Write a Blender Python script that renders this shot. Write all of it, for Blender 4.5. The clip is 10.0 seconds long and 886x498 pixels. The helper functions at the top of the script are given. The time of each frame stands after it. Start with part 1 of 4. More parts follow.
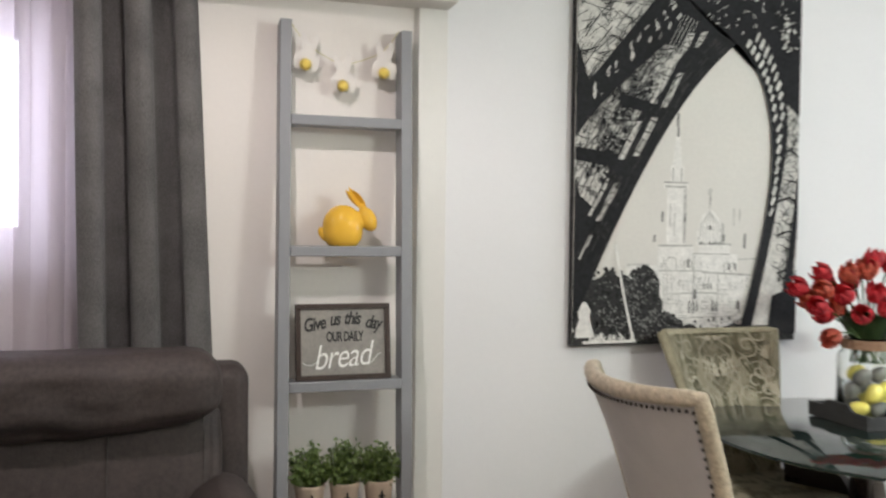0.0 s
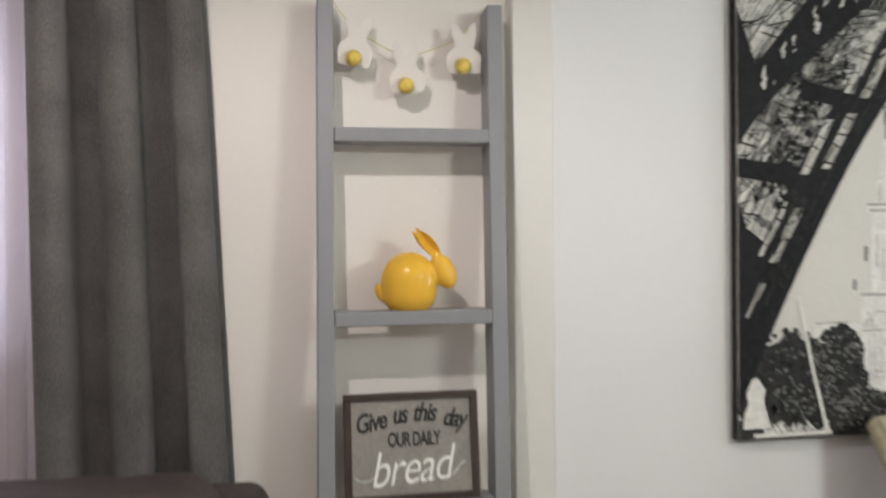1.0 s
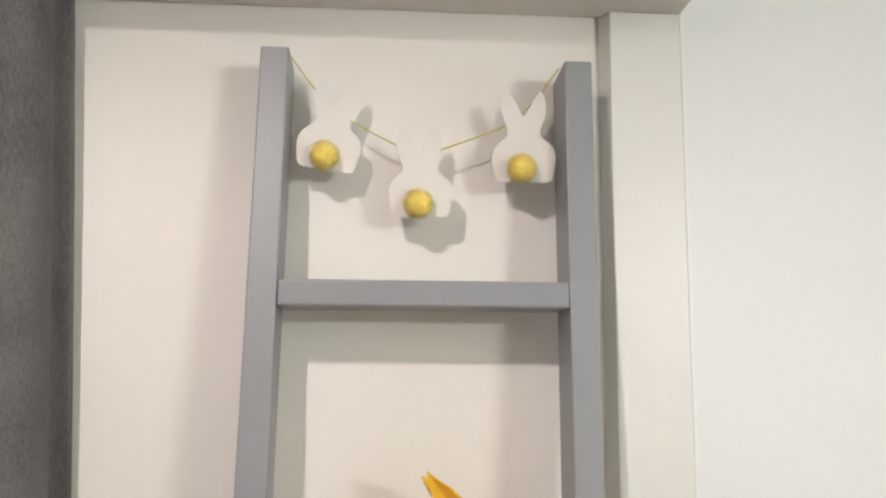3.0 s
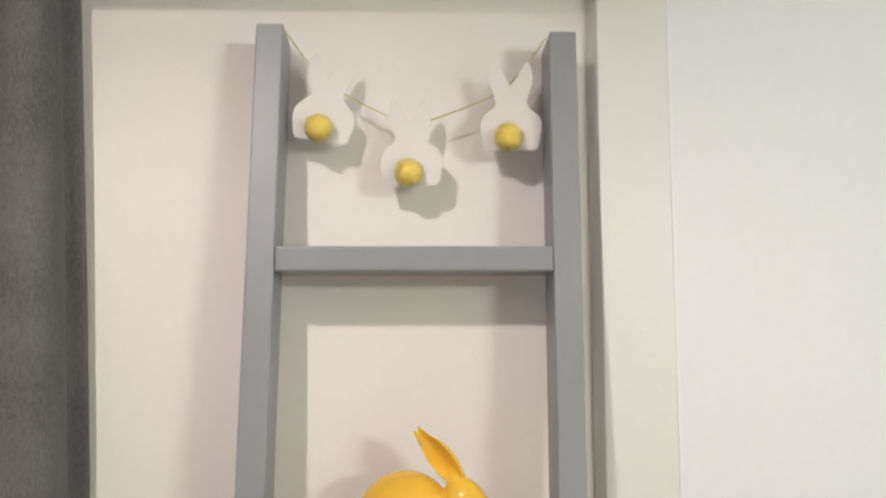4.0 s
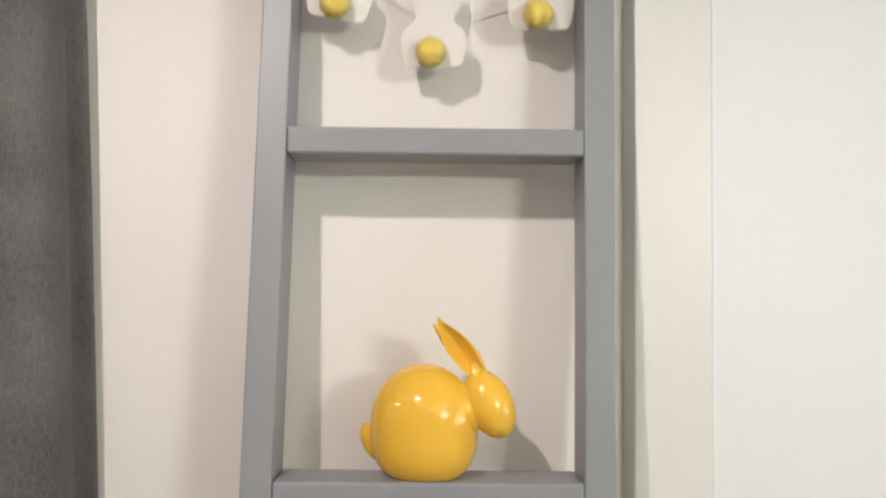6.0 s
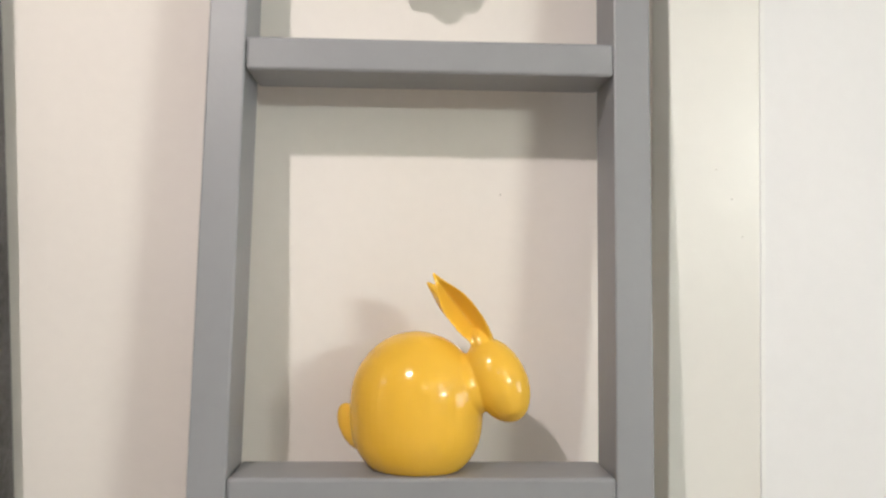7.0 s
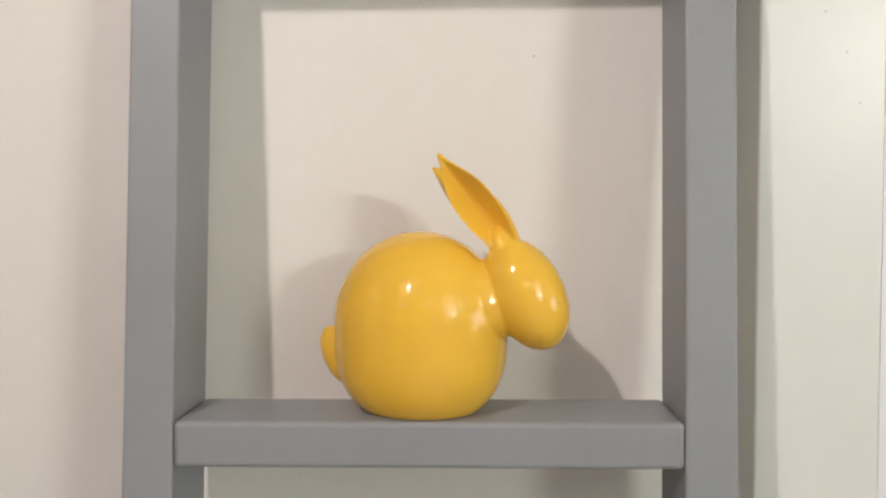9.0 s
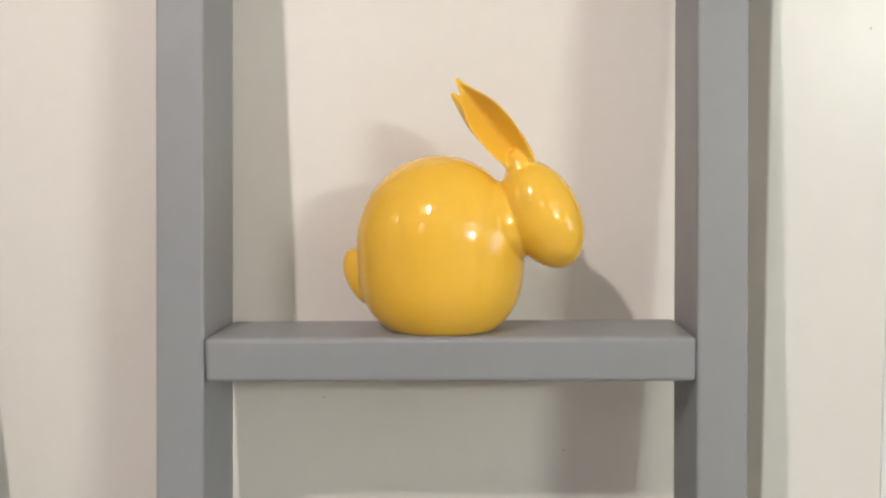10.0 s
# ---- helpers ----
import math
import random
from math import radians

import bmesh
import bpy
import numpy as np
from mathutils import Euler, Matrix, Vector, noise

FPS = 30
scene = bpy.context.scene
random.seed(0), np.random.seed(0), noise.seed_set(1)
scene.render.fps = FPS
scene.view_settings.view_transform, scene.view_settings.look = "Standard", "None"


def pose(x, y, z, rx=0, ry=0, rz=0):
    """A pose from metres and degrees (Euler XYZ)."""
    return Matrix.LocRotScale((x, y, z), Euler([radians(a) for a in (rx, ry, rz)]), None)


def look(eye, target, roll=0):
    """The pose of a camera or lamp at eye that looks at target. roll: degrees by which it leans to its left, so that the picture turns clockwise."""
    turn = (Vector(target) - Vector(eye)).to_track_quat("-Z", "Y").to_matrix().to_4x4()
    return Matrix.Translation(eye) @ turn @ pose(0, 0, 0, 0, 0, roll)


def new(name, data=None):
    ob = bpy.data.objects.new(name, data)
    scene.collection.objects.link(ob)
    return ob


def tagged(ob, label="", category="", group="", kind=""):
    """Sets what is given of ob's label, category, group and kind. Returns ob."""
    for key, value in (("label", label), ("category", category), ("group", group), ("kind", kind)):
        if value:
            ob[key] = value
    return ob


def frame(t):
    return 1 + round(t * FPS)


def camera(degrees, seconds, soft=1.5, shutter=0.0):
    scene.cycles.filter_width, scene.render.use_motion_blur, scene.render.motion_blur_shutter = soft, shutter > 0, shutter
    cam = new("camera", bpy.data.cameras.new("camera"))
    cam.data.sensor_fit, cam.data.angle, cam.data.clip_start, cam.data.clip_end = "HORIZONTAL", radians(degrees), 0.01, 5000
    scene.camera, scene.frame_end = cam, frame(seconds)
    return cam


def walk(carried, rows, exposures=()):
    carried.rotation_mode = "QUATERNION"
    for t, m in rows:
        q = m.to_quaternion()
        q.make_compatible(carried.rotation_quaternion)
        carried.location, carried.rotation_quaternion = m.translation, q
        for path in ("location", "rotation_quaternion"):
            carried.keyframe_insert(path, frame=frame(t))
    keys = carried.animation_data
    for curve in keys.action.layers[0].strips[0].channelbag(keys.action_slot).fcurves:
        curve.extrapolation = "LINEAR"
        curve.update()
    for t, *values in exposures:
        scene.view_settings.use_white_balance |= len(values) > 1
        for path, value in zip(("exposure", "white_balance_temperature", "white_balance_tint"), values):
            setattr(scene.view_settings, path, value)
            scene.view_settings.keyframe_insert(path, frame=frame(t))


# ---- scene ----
# Camera: t, x, y, z, yaw, pitch, roll
cam = camera(53.68, 10.0, 2.2, 0.5)
PATH = [
    (0, -0.6426, -3.3363, 1.4638, -17.708, -1.240, 0.745),
    (0.5, -0.4545, -2.9065, 1.5027, -13.964, -1.050, 0.694),
    (1, -0.3388, -2.4129, 1.5766, -10.449, -0.410, -0.504),
    (1.5, -0.2556, -1.9518, 1.6231, -7.933, 2.311, 0.003),
    (2, -0.1290, -1.6182, 1.6647, -4.111, 6.730, 0.883),
    (2.5, -0.0944, -1.3949, 1.7359, -4.663, 8.544, 0.859),
    (2.7, -0.0824, -1.3539, 1.7510, -4.731, 8.470, 0.561),
    (3.8, -0.0087, -1.3958, 1.7467, -2.330, 6.229, -0.112),
    (4, 0.0009, -1.4179, 1.7449, -2.037, 5.785, -0.178),
    (4.5, 0.0217, -1.4628, 1.7373, -0.720, 3.981, -0.326),
    (5, 0.0192, -1.4752, 1.7119, -0.105, 3.401, -0.216),
    (5.5, 0.0186, -1.4380, 1.6946, -0.080, 2.628, -0.033),
    (5.7, 0.0137, -1.3968, 1.6761, -0.192, 2.804, 0.326),
    (6.8, -0.0278, -1.1554, 1.6227, -2.463, 1.767, 0.545),
    (7, -0.0241, -1.1017, 1.6111, -2.601, 1.985, 0.581),
    (7.5, 0.0126, -0.9619, 1.6095, -1.176, 1.141, 0.506),
    (8, 0.0393, -0.8757, 1.5971, 0.544, -0.152, 0.444),
    (8.5, 0.0367, -0.8506, 1.5853, 0.868, -1.354, 0.341),
    (9, 0.0381, -0.8613, 1.5759, 1.970, -2.941, -0.304),
    (9.5, 0.0388, -0.8703, 1.5579, 2.605, -4.204, -0.620),
    (10, 0.0314, -0.8884, 1.5398, 2.675, -5.134, -0.744),
]
walk(cam, [(t, pose(x, y, z, 90 + pitch, 0, yaw) @ pose(0, 0, 0, 0, 0, roll)) for t, x, y, z, yaw, pitch, roll in PATH],
     [(0.0, -0.16, 6350, 11), (1.0, -0.30, 6400, 11), (1.5, -0.06, 6450, 10), (2.5, -0.02, 6500, 10), (4.0, -0.08, 6500, 10), (5.5, 0.03, 6500, 10), (7.0, 0.0, 6500, 10),
      (8.0, -0.06, 6500, 10), (8.5, -0.23, 6500, 10), (9.0, -0.10, 6500, 10), (10.0, 0.01, 6500, 10)])
# World, lamps and exposure
world = bpy.data.worlds.new("world")
scene.world = world
world.use_nodes = True
wn = world.node_tree.nodes
sky = wn.new("ShaderNodeTexSky")
sky.sky_type, sky.sun_disc = "NISHITA", False
sky.sun_elevation, sky.sun_rotation = radians(38), radians(200)
world.node_tree.links.new(sky.outputs[0], wn["Background"].inputs[0])
wn["Background"].inputs[1].default_value = 0.15
scene.view_settings.exposure = 0.0


def lamp(name, kind, at, watts, colour, size=0.05, target=None, size_y=None):
    data = bpy.data.lights.new(name, kind)
    data.energy, data.color = watts, colour
    if kind == "SPOT":
        data.spot_size, data.spot_blend, data.shadow_soft_size = radians(162), 0.42, size
    elif kind == "AREA":
        data.shape, data.size, data.size_y = "RECTANGLE", size, size_y or size
    else:
        data.shadow_soft_size = size
    ob = new(name, data)
    ob.matrix_world = look(at, target) if target else pose(*at)
    return ob


# One ceiling downlight near the ladder wall, three lamps farther off, a chandelier over the far end, two windows
KEY = (-0.63, -1.60, 2.80)
lamp("ceiling_lamp_light", "SPOT", (KEY[0], KEY[1], 2.785), 82.0, (1.0, 0.898, 0.850), 0.038)
BACK_LAMPS = [(-1.65, -3.3, 2.80), (0.30, -3.4, 2.80), (-2.75, -1.45, 2.80)]
for p in BACK_LAMPS:
    lamp("ceiling_lamp_light", "POINT", (p[0], p[1], 2.775), 6.5, (1.0, 0.93, 0.89), 0.05)
HANG = Vector((2.20, -3.20, 2.23))
BULBS = [HANG + Vector((0.22 * math.cos(a), 0.22 * math.sin(a), 0.0)) for a in (0.3, 1.56, 2.81, 4.07, 5.33)]
for p in BULBS:
    lamp("chandelier_light", "POINT", p, 31.0, (0.935, 1.0, 0.925), 0.03)
lamp("window_light", "AREA", (-1.72, 0.30, 1.76), 17.5, (0.90, 0.88, 1.0), 1.4, (-1.72, -1.0, 1.6), 0.9)
lamp("window_light", "AREA", (4.26, -1.75, 1.72), 28.0, (0.86, 0.91, 1.0), 1.5, (0.0, -1.75, 1.60), 1.25)

# ---- materials ----


def mat(name, colour, rough=0.6, metal=0.0, vary=0.06, scale=6.0, fine=120.0, bump=0.0, bump_scale=None, spec=0.5, tint=None, coat=0.0, sheen=0.0, stretch=1.0):
    """A surface with a coarse and a fine variation of tone, and relief."""
    m = bpy.data.materials.new(name)
    m.use_nodes = True
    n, l = m.node_tree.nodes, m.node_tree.links
    b = n["Principled BSDF"]
    co = n.new("ShaderNodeTexCoord")
    big, small = n.new("ShaderNodeTexNoise"), n.new("ShaderNodeTexNoise")
    big.inputs["Scale"].default_value, small.inputs["Scale"].default_value = scale, fine
    big.inputs["Detail"].default_value, small.inputs["Detail"].default_value = 4, 3
    mp = n.new("ShaderNodeMapping")
    mp.inputs["Scale"].default_value = (1, 1, stretch)
    l.new(co.outputs["Object"], mp.inputs["Vector"])
    l.new(co.outputs["Object"], big.inputs["Vector"]), l.new(mp.outputs[0], small.inputs["Vector"])
    add = n.new("ShaderNodeMath")
    add.operation = "ADD"
    l.new(big.outputs["Fac"], add.inputs[0]), l.new(small.outputs["Fac"], add.inputs[1])
    ramp = n.new("ShaderNodeMapRange")
    ramp.inputs["From Min"].default_value, ramp.inputs["From Max"].default_value = 0.6, 1.4
    l.new(add.outputs[0], ramp.inputs["Value"])
    mix = n.new("ShaderNodeMix")
    mix.data_type = "RGBA"
    tint = tint or (1, 1, 1)
    mix.inputs["A"].default_value = (*[c * (1 - vary) for c in colour], 1)
    mix.inputs["B"].default_value = (*[min(1, c * (1 + vary) * k) for c, k in zip(colour, tint)], 1)
    l.new(ramp.outputs[0], mix.inputs["Factor"])
    l.new(mix.outputs["Result"], b.inputs["Base Color"])
    b.inputs["Metallic"].default_value = metal
    rr = n.new("ShaderNodeMapRange")
    rr.inputs["To Min"].default_value, rr.inputs["To Max"].default_value = max(0.02, rough - 0.06), min(1, rough + 0.06)
    l.new(big.outputs["Fac"], rr.inputs["Value"])
    l.new(rr.outputs[0], b.inputs["Roughness"])
    b.inputs["Specular IOR Level"].default_value = spec
    b.inputs["Coat Weight"].default_value = coat
    b.inputs["Sheen Weight"].default_value = sheen
    if bump:
        bt = n.new("ShaderNodeTexNoise")
        bt.inputs["Scale"].default_value, bt.inputs["Detail"].default_value = bump_scale or fine, 4
        l.new(co.outputs["Object"], bt.inputs["Vector"])
        bp = n.new("ShaderNodeBump")
        bp.inputs["Strength"].default_value, bp.inputs["Distance"].default_value = bump, 0.003
        l.new(bt.outputs["Fac"], bp.inputs["Height"])
        l.new(bp.outputs["Normal"], b.inputs["Normal"])
    return m


WALL_WARM = mat("wall_paint_warm", (0.80, 0.760, 0.725), 0.62, vary=0.018, scale=1.5, fine=60, bump=0.045, bump_scale=170, spec=0.35)
WALL_COOL = mat("wall_paint_cool", (0.788, 0.788, 0.802), 0.62, vary=0.015, scale=1.5, fine=60, bump=0.045, bump_scale=170, spec=0.35)
GLOSS_WHITE = mat("trim_gloss_paint", (0.745, 0.732, 0.70), 0.30, vary=0.02, scale=3, fine=30, bump=0.10, bump_scale=38, spec=0.5)
# For walls out of view: kept dark so that less light bounces back
WALL_DIM = mat("unseen_wall_dark", (0.42, 0.40, 0.37), 0.7, vary=0.03, scale=1.5, fine=60)
CEILING = mat("ceiling_paint", (0.70, 0.67, 0.63), 0.8, vary=0.02, scale=2, bump=0.12, bump_scale=120)
# Floor tone is assumed, set pale to bounce light onto the lower parts
FLOOR = mat("pale_floor", (0.52, 0.46, 0.40), 0.4, vary=0.12, scale=3, fine=40, bump=0.1)
GREY_PAINT = mat("ladder_grey_paint", (0.262, 0.268, 0.285), 0.42, vary=0.035, scale=5, fine=60, bump=0.14, bump_scale=60, spec=0.45)
YELLOW = mat("yellow_glaze", (0.83, 0.485, 0.052), 0.06, vary=0.03, scale=9, fine=40, spec=0.36, coat=0.0, bump=0.035, bump_scale=16)
YELLOW.node_tree.nodes["Principled BSDF"].inputs["Specular IOR Level"].default_value = 0.5
for _k in YELLOW.node_tree.nodes:
    if _k.type == "MAP_RANGE" and _k.inputs["To Max"].default_value < 0.5:
        _k.inputs["To Min"].default_value, _k.inputs["To Max"].default_value = 0.105, 0.14
FELT_WHITE = mat("white_felt", (0.735, 0.70, 0.672), 0.9, vary=0.02, scale=30, fine=400, bump=0.3, bump_scale=500)
WOOL_YELLOW = mat("yellow_wool", (1.0, 0.735, 0.165), 0.95, vary=0.10, scale=60, fine=500, sheen=0.5)
CORD = mat("yellow_green_cord", (0.55, 0.50, 0.16), 0.8, vary=0.15, scale=80, fine=500)
SUEDE = mat("dark_suede", (0.049, 0.0395, 0.0380), 0.6, vary=0.40, scale=6, fine=70, bump=0.35, bump_scale=140, sheen=0.0, spec=0.35, tint=(1.05, 1.0, 0.97))
STITCH = mat("sofa_stitching", (0.058, 0.050, 0.046), 0.8, vary=0.2)
FRAME_WOOD = mat("dark_walnut", (0.036, 0.019, 0.013), 0.5, vary=0.4, scale=25, fine=160, bump=0.25)
SIGN_BOARD = mat("galvanised_board", (0.255, 0.247, 0.236), 0.55, vary=0.22, scale=9, fine=80, metal=0.0, bump=0.08, tint=(1.05, 1.0, 0.93))
INK = mat("black_ink", (0.015, 0.015, 0.016), 0.7, vary=0.2)
WHITE_INK = mat("white_lettering", (0.82, 0.82, 0.80), 0.7, vary=0.03)
BURLAP = mat("pale_burlap", (0.56, 0.45, 0.35), 0.9, vary=0.12, scale=14, fine=260, bump=0.5, bump_scale=330)
SOIL = mat("moss_soil", (0.03, 0.025, 0.018), 0.95, vary=0.4, scale=40)
LEAF = mat("boxwood_leaf", (0.070, 0.120, 0.030), 0.38, vary=0.80, scale=55, fine=130, tint=(1.5, 1.3, 1.2))
LINEN = mat("beige_linen", (0.80, 0.745, 0.72), 0.9, vary=0.08, scale=10, fine=350, bump=0.3, bump_scale=600, sheen=0.2)
NAIL = mat("antique_nailhead", (0.06, 0.045, 0.035), 0.4, metal=0.8, vary=0.2)
DARK_WOOD = mat("espresso_wood", (0.022, 0.013, 0.010), 0.28, vary=0.3, scale=8, fine=90, bump=0.08)
TRAY = mat("charcoal_tray", (0.045, 0.045, 0.045), 0.6, vary=0.3, scale=18, fine=120, bump=0.2)
TWINE = mat("jute_twine", (0.36, 0.22, 0.14), 0.9, vary=0.2, scale=40, fine=300, bump=0.5)
EGG_YELLOW = mat("pale_yellow_egg", (0.72, 0.62, 0.14), 0.5, vary=0.12, scale=20, fine=150)
EGG_GREY = mat("grey_egg", (0.17, 0.17, 0.155), 0.55, vary=0.2, scale=25, fine=150)
PETAL = mat("tulip_petal", (0.60, 0.035, 0.060), 0.45, vary=0.35, scale=22, fine=120, tint=(1.2, 1.6, 1.2))
PETAL_ORANGE = mat("tulip_petal_orange", (0.66, 0.060, 0.065), 0.45, vary=0.5, scale=30, fine=120, tint=(1.15, 3.0, 1.6))
STEM = mat("tulip_stem", (0.055, 0.10, 0.03), 0.5, vary=0.3, scale=20)
WINDOW_WHITE = mat("window_plastic", (0.80, 0.80, 0.80), 0.4, vary=0.02)
METAL = mat("brushed_metal", (0.55, 0.53, 0.50), 0.35, metal=1.0, vary=0.05)
PAPER_PALE = mat("print_sky", (0.665, 0.65, 0.61), 0.6, vary=0.05, scale=1.2, fine=60)
PRINT_WHITE = mat("print_white", (0.74, 0.73, 0.70), 0.6, vary=0.2, scale=26, fine=90)
PRINT_PALE = mat("print_pale_grey", (0.60, 0.59, 0.555), 0.6, vary=0.25, scale=20, fine=80, spec=0.15)
PRINT_GREY = mat("print_grey", (0.20, 0.197, 0.19), 0.6, spec=0.15, vary=0.45, scale=24, fine=70)
PRINT_MID = mat("print_mid_grey", (0.47, 0.465, 0.44), 0.6, vary=0.35, scale=24, fine=70, spec=0.15)
PRINT_DARK = mat("print_dark", (0.016, 0.016, 0.018), 0.6, vary=0.5, scale=9, fine=60, spec=0.15)
PRINT_BUSH = mat("print_foliage", (0.020, 0.020, 0.020), 0.6, spec=0.15, vary=0.95, scale=30, fine=75, tint=(1.6, 1.6, 1.6))

# Woven dark curtain cloth with a slight vertical and horizontal thread
CURTAIN = mat("dark_grey_curtain", (0.232, 0.220, 0.218), 0.9, vary=0.40, scale=7, fine=300, bump=0.6, bump_scale=420, sheen=0.2, stretch=0.40)

# Thin sheer cloth: some light goes straight through, some is scattered
SHEER = bpy.data.materials.new("sheer_voile")
SHEER.use_nodes = True
_n, _l = SHEER.node_tree.nodes, SHEER.node_tree.links
_n.remove(_n["Principled BSDF"])
_d, _t, _p = _n.new("ShaderNodeBsdfDiffuse"), _n.new("ShaderNodeBsdfTranslucent"), _n.new("ShaderNodeBsdfTransparent")
_a, _b = _n.new("ShaderNodeMixShader"), _n.new("ShaderNodeMixShader")
_d.inputs[0].default_value = _t.inputs[0].default_value = (0.82, 0.765, 0.835, 1)
_a.inputs[0].default_value, _b.inputs[0].default_value = 0.55, 0.45
_w = _n.new("ShaderNodeTexNoise")
_w.inputs["Scale"].default_value = 260
_m = _n.new("ShaderNodeMapRange")
_m.inputs["To Min"].default_value, _m.inputs["To Max"].default_value = 0.22, 0.40
_l.new(_w.outputs["Fac"], _m.inputs["Value"]), _l.new(_m.outputs[0], _b.inputs[0])
_l.new(_d.outputs[0], _a.inputs[1]), _l.new(_t.outputs[0], _a.inputs[2])
_l.new(_a.outputs[0], _b.inputs[1]), _l.new(_p.outputs[0], _b.inputs[2])
_l.new(_b.outputs[0], _n["Material Output"].inputs[0])


def glass(name, colour, rough=0.0):
    m = bpy.data.materials.new(name)
    m.use_nodes = True
    b = m.node_tree.nodes["Principled BSDF"]
    b.inputs["Base Color"].default_value = (*colour, 1)
    b.inputs["Transmission Weight"].default_value, b.inputs["Roughness"].default_value, b.inputs["IOR"].default_value = 1, rough, 1.48
    return m


GLASS = glass("clear_glass", (0.95, 0.97, 0.96))
TABLE_GLASS = glass("table_glass", (0.93, 0.97, 0.95))
TABLE_GLASS.node_tree.nodes["Principled BSDF"].inputs["IOR"].default_value = 1.9


def glow(name, colour, strength):
    m = bpy.data.materials.new(name)
    m.use_nodes = True
    b = m.node_tree.nodes["Principled BSDF"]
    b.inputs["Base Color"].default_value = (0.8, 0.8, 0.8, 1)
    b.inputs["Emission Color"].default_value, b.inputs["Emission Strength"].default_value = (*colour, 1), strength
    return m


BULB = glow("lit_bulb", (1.0, 0.90, 0.78), 25.0)

# Damask upholstery: mirrored scrolls in olive, taupe and cream
DAMASK = bpy.data.materials.new("damask_upholstery")
DAMASK.use_nodes = True
_n, _l = DAMASK.node_tree.nodes, DAMASK.node_tree.links
_co, _sep, _abs, _com = _n.new("ShaderNodeTexCoord"), _n.new("ShaderNodeSeparateXYZ"), _n.new("ShaderNodeMath"), _n.new("ShaderNodeCombineXYZ")
_abs.operation = "ABSOLUTE"
_l.new(_co.outputs["Object"], _sep.inputs[0]), _l.new(_sep.outputs["X"], _abs.inputs[0]), _l.new(_abs.outputs[0], _com.inputs["X"])
_yz = _n.new("ShaderNodeMath")
_l.new(_sep.outputs["Y"], _yz.inputs[0]), _l.new(_sep.outputs["Z"], _yz.inputs[1]), _l.new(_yz.outputs[0], _com.inputs["Y"])
_nz = _n.new("ShaderNodeTexNoise")
_nz.inputs["Scale"].default_value, _nz.inputs["Detail"].default_value, _nz.inputs["Distortion"].default_value = 13.0, 3.5, 0.9
_l.new(_com.outputs[0], _nz.inputs["Vector"])
# medallions: rings round the points of a folded lattice, scalloped by the noise
_sp2, _cell = _n.new("ShaderNodeSeparateXYZ"), _n.new("ShaderNodeCombineXYZ")
_l.new(_com.outputs[0], _sp2.inputs[0])
for _axis, _step in (("X", 0.105), ("Y", 0.140)):
    _pp = _n.new("ShaderNodeMath")
    _pp.operation, _pp.inputs[1].default_value = "PINGPONG", _step
    _l.new(_sp2.outputs[_axis], _pp.inputs[0]), _l.new(_pp.outputs[0], _cell.inputs[_axis])
_len = _n.new("ShaderNodeVectorMath")
_len.operation = "LENGTH"
_l.new(_cell.outputs[0], _len.inputs[0])
_ring = _n.new("ShaderNodeMath")
_ring.operation, _ring.inputs[1].default_value = "MULTIPLY", 60.0
_l.new(_len.outputs["Value"], _ring.inputs[0])
_wv = _n.new("ShaderNodeMath")
_wv.operation, _wv.inputs[1].default_value = "MULTIPLY_ADD", 15.0
_l.new(_ring.outputs[0], _wv.inputs[2])
_sn = _n.new("ShaderNodeMath")
_sn.operation = "SINE"
_l.new(_nz.outputs["Fac"], _wv.inputs[0]), _l.new(_wv.outputs[0], _sn.inputs[0])
_rp = _n.new("ShaderNodeValToRGB")
_rp.color_ramp.elements[0].position, _rp.color_ramp.elements[0].color = 0.0, (0.25, 0.23, 0.145, 1)
_rp.color_ramp.elements[1].position, _rp.color_ramp.elements[1].color = 1.0, (0.50, 0.455, 0.33, 1)
_e = _rp.color_ramp.elements.new(0.25)
_e.color = (0.34, 0.31, 0.21, 1)
_e = _rp.color_ramp.elements.new(0.52)
_e.color = (0.42, 0.385, 0.265, 1)
_e = _rp.color_ramp.elements.new(0.70)
_e.color = (0.46, 0.42, 0.30, 1)
_mp = _n.new("ShaderNodeMapRange")
_mp.inputs["From Min"].default_value = -1
_l.new(_sn.outputs[0], _mp.inputs["Value"]), _l.new(_mp.outputs[0], _rp.inputs[0])
_l.new(_rp.outputs[0], _n["Principled BSDF"].inputs["Base Color"])
_n["Principled BSDF"].inputs["Roughness"].default_value = 0.75
_bm = _n.new("ShaderNodeBump")
_bm.inputs["Strength"].default_value, _bm.inputs["Distance"].default_value = 0.4, 0.002
_l.new(_mp.outputs[0], _bm.inputs["Height"]), _l.new(_bm.outputs[0], _n["Principled BSDF"].inputs["Normal"])

SCROLL = mat("cream_damask_scroll", (0.52, 0.475, 0.36), 0.75, vary=0.14, scale=30, fine=260, bump=0.25, bump_scale=400)
DAMASK_EDGE = mat("olive_damask_edge", (0.37, 0.34, 0.24), 0.8, vary=0.30, scale=38, fine=180, bump=0.3, bump_scale=120)
TAN_DAMASK = mat("tan_damask_edge", (0.43, 0.36, 0.265), 0.8, vary=0.46, scale=55, fine=160, bump=0.3, bump_scale=90, sheen=0.2)

EDGE_GLASS = mat("dark_glass_edge", (0.012, 0.022, 0.019), 0.15, vary=0.2)

# ---- mesh helpers ----


